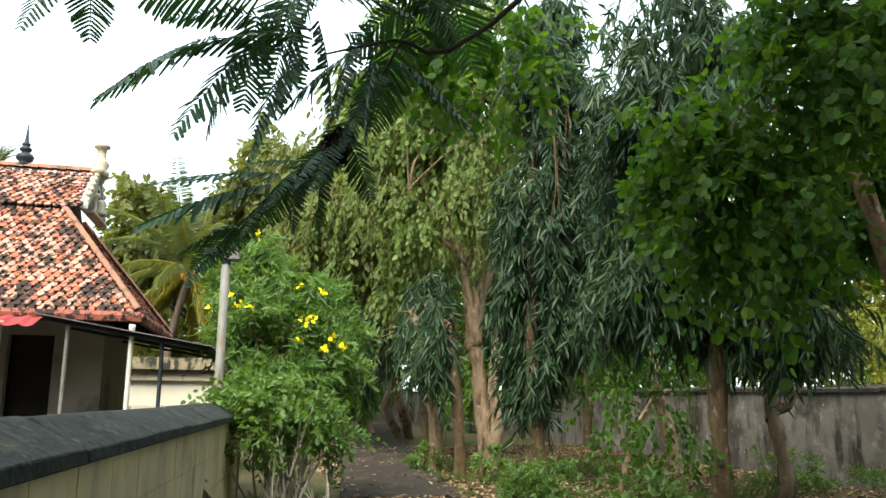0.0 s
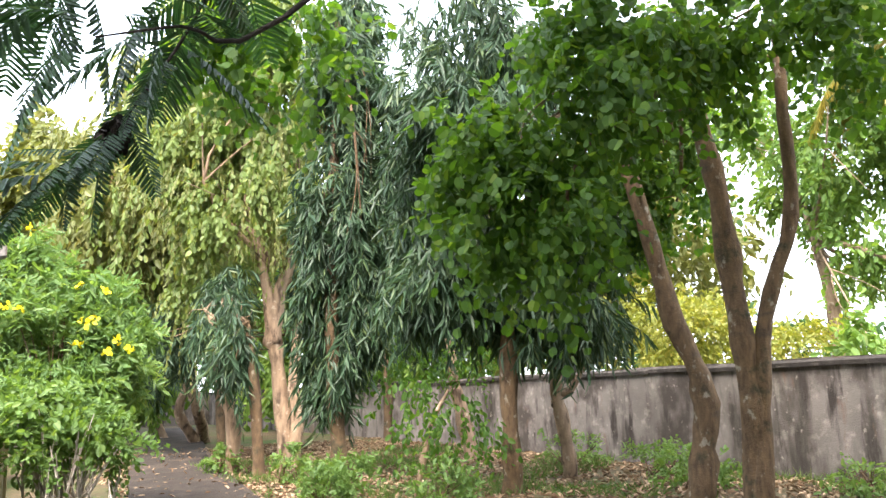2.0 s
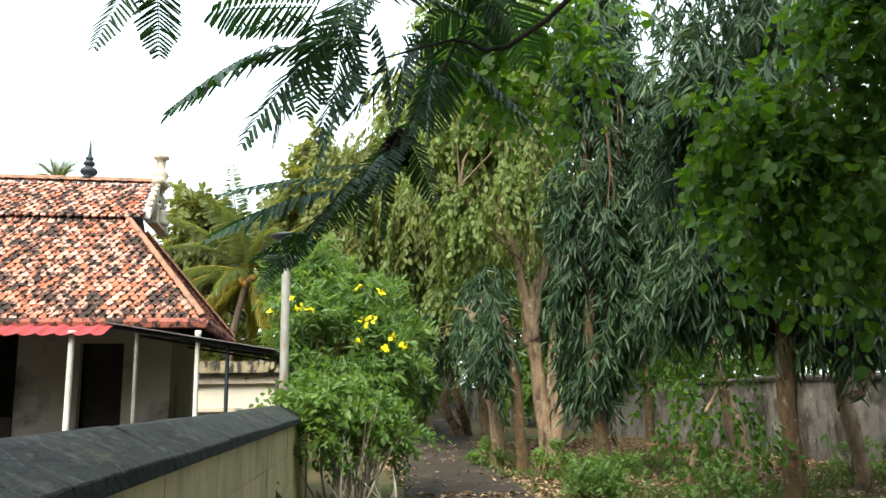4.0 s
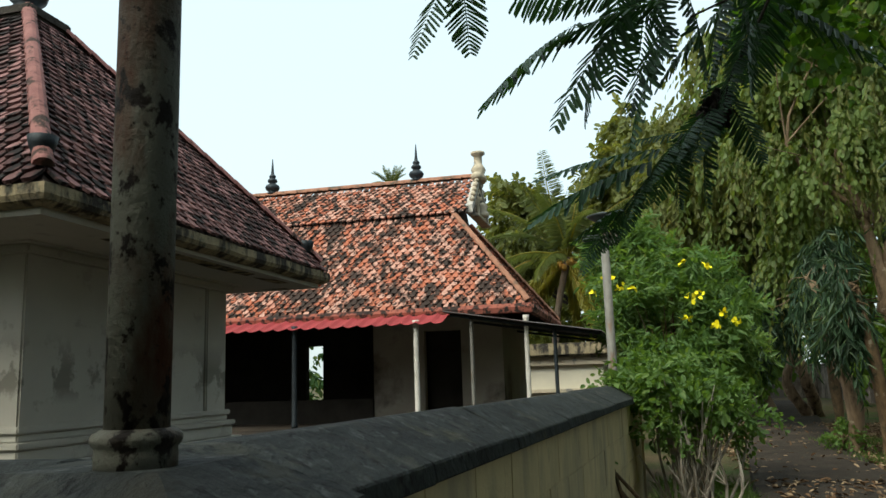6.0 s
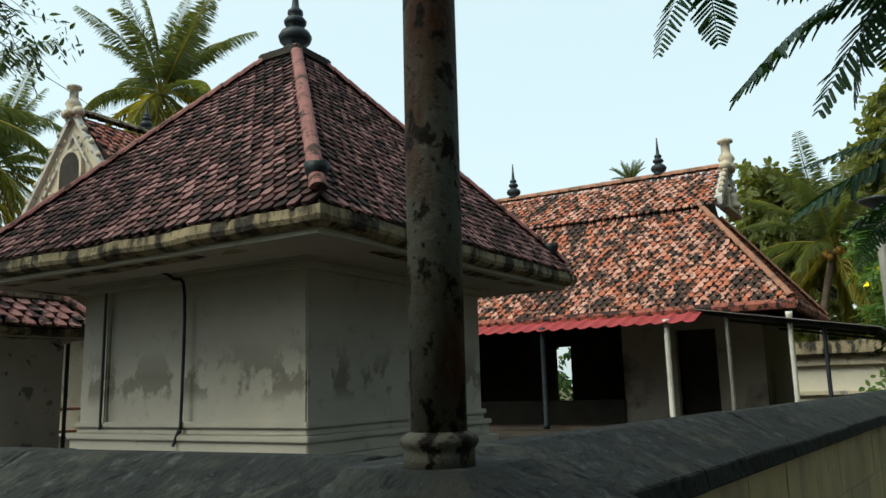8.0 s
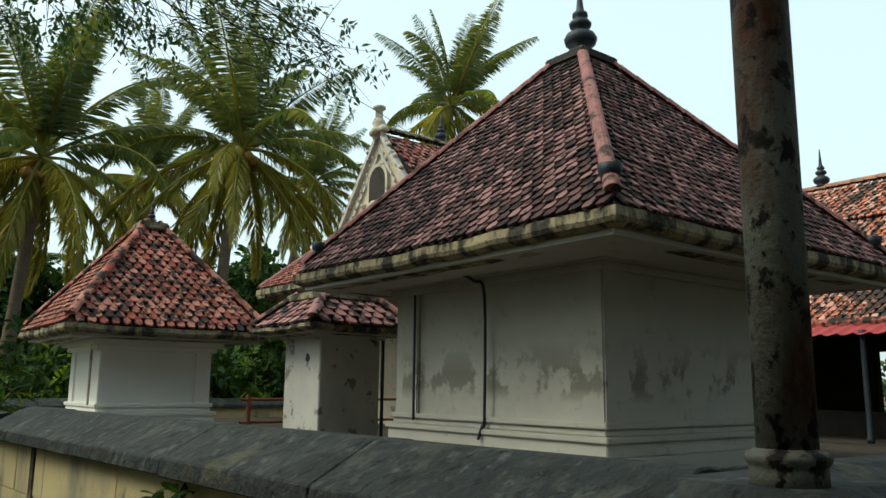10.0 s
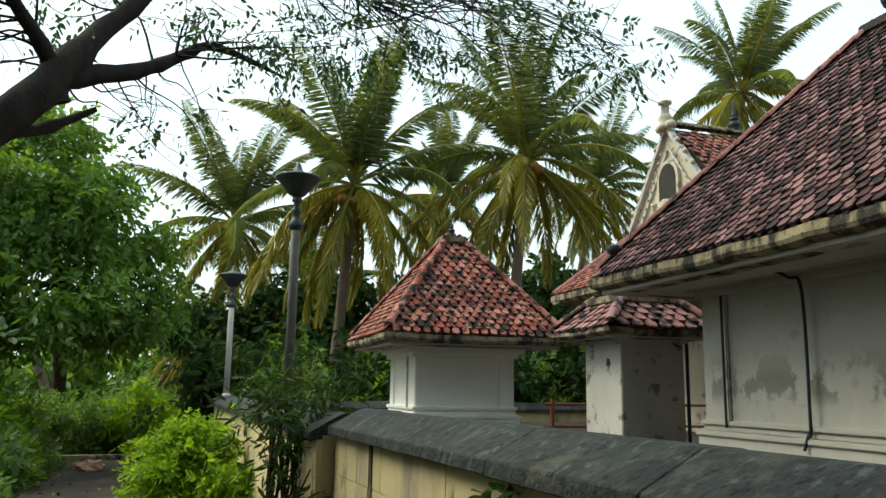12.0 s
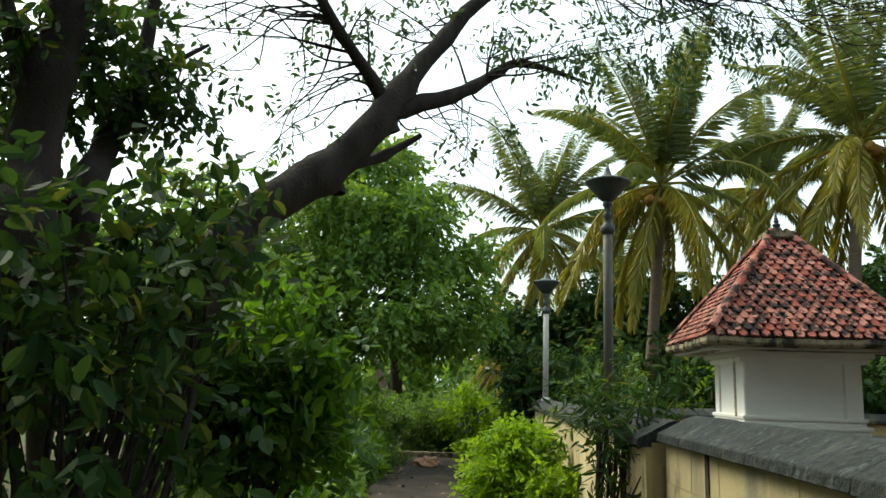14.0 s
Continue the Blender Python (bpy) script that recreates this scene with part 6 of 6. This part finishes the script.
spreading_tree(136, (16, -17.5, 0), (16, -17.5, 4.0), [(16, -17.5, 6, 3, 3), (19, -17, 7, 3, 3.4), (13, -18.5, 6, 2.6, 2.6)], 2200, "leafy tree beyond the boundary wall", "leaf_olive", 0.26, 0.25)
spreading_tree(137, (24, -16.5, 0), (24, -16.5, 4.0), [(24, -16.5, 6, 4, 4), (28, -16, 7, 4, 4.4), (32, -15, 6, 4, 4.6)], 2400, "leafy tree beyond the boundary wall", "leaf_wood", 0.34, 0.3)
spreading_tree(138, (40, -6, 0), (40, -6, 4.0), [(40, -6, 6, 4, 4.5), (38, -11, 7, 4, 5), (41, 0, 6, 4, 4)], 2600, "leafy tree closing the view down the path", "leaf_olive", 0.4, 0.3)

for k, (x, y, h) in enumerate([(1.6, 14.2, 3.6), (5.4, 14.6, 3.8), (-1.9, 15.6, 3.0), (8.8, 14.4, 4.0)]):
    spreading_tree(180 + k, (x, y, 0), (x, y, 1.4), [(x, y, h * 0.55, 1.7, h * 0.42), (x + 1.1, y + 0.5, h * 0.45, 1.4, h * 0.35), (x - 1.1, y + 0.4, h * 0.4, 1.4, h * 0.35)], 900, "dark leafy thicket below the palms", "leaf_dark", 0.2, 0.1, "bark_dark", "thicket")
rng = R(141)
woods = []
for k in range(46):
    a = radians(-42 + 84 * k / 45)
    d = 36 + 10 * rng.random()
    woods.append((-3.7 + d * math.sin(a), -3 + d * math.cos(a), 1.6 + 0.5 * rng.random(), 2.6, 1.9 + 1.1 * rng.random()))
V, F = sprig_crown(woods, 7000, 8, rng, 0.4, 0.2, "oval", 0.9, 0.4, 0.1)
far = mesh_part("far_woods", arrays_mesh("far_woods", V, F), M["leaf_wood"])
tagged(far, "belt of green scrub and woods in the distance", "woods", kind="stuff")
woods = []
for k in range(60):
    a = radians(-170 + 340 * k / 59)
    d = 60 + 18 * rng.random()
    woods.append((-3.7 + d * math.sin(a), -3 + d * math.cos(a), 3.0, 5.0, 4.0 + 2 * rng.random()))
V, F = sprig_crown(woods, 6000, 8, rng, 0.8, 0.4, "oval", 1.6, 0.4, 0.1)
far = mesh_part("tree_belt", arrays_mesh("tree_belt", V, F), M["leaf_dark"])
tagged(far, "ring of dark trees along the horizon", "woods", kind="stuff")

# ---- litter, grass, small things on the ground ----
rng = R(151)
def scatter(n, boxes):
    P = []
    for (x0, y0, x1, y1), share in boxes:
        k = int(n * share)
        P.append(np.stack([x0 + (x1 - x0) * rng.random(k), y0 + (y1 - y0) * rng.random(k), np.full(k, 0.02)], -1))
    return np.concatenate(P)
p = scatter(16000, [((1, -14, 22, -6.2), 0.8), ((4, -6.2, 26, -4.6), 0.1), ((-7.5, 4, -3.6, 16), 0.1)])
p[:, 2] = 0.02 + 0.03 * rng.random(len(p))
p[(np.abs(p[:, 1] + 5.4) < 0.9) & (p[:, 0] < 9), 2] += 0.045
w = rng.normal(size=p.shape) * (1, 1, 0.25)
V, F = leaf_arrays(p, w, 0.09 + 0.06 * rng.random(len(p)), 0.05, "oval", rng, 0.5, 0.3, up=np.array([0, 0, 3.0]))
lit = mesh_part("leaf_litter", arrays_mesh("leaf_litter", V, F), M["litter"])
tagged(lit, "scattered dry brown leaves on the ground", "leaves", kind="stuff")
p = scatter(26000, [((3, -14.2, 16, -6.6), 0.55), ((-9.5, 5, -5.95, 17), 0.3), ((-4.1, 3, -3.3, 12), 0.08), ((3, -4.4, 9, -3.2), 0.07)])
keep = np.array([noise.noise((float(q[0]) * 0.45, float(q[1]) * 0.45, 3.0)) > (0.02 if q[0] > 0 else -0.25) for q in p])
p = p[keep]
p[:, 2] = 0
w = rng.normal(size=p.shape) * (0.5, 0.5, 0) + (0, 0, 1.0)
V, F = leaf_arrays(p, w, 0.10 + 0.14 * rng.random(len(p)), 0.014, "blade", rng, 0.2, 0.4)
gr = mesh_part("grass", arrays_mesh("grass", V, F), M["grass"])
tagged(gr, "patchy short green grass and weeds", "grass", kind="stuff")

cl = thing("cloth_bundle", (-5.45, 13.4, 0.06), "crumpled brown cloth lying on the path", "cloth")
bm = bmesh.new()
bmesh.ops.create_icosphere(bm, subdivisions=3, radius=0.2)
for v in bm.verts:
    k = 1 + 0.5 * noise.noise(v.co * 9)
    v.co = Vector((v.co.x * 1.3 * k, v.co.y * k, max(0, v.co.z * 0.7 * k + 0.05)))
part("folds", bm, M["cloth"], cl)
tagged(part("path_edge", boxed((-7.2, 15.5, -0.05), (-3.6, 15.75, 0.16), 0.03), M["eave_stone"]), "pale stone edging across the path's end", "kerb", kind="structure")

# ---- unseen canopy over and behind the path, added to shade the walls ----
rng = R(161)
over = [(-3.6, -4.2, 8.4, 3.6, 1.3), (-7.0, -2.5, 8.0, 3.4, 1.6), (-0.6, -7.3, 8.4, 2.3, 1.0), (-5.5, -8.0, 7.8, 3.4, 2.0), (-9.0, -5.5, 7.0, 3.0, 2.2)]
V, F = sprig_crown(over, 5200, 9, rng, 0.2, 0.12, "oval", 0.6, 0.3, 0.1, 0.8, 0.3)
mesh_part("crown", arrays_mesh("crown", V - fb, F), M["leaf_feather"], feather)
V, F = joined(boughs((-1.7, -7.1, 4.2), over, rng, 0.12, 2))
mesh_part("branching", arrays_mesh("branching", V - fb, F, True), M["bark_dark"], feather)
# trees added out of view to block the low sky behind the path
for k, (x, y) in enumerate([(-12.5, -2.5), (-11.0, -8.5), (-6.5, -13.0), (-14.0, 1.2)]):
    spreading_tree(170 + k, (x, y, 0), (x, y, 2.6), [(x, y, 4.6, 3.0, 2.8), (x + 1.2, y - 1.0, 3.0, 2.4, 2.0), (x - 0.8, y + 0.8, 6.4, 2.4, 2.0)], 2600, "unseen dense leafy tree added to block sky light", "leaf_wood", 0.24, 0.2)
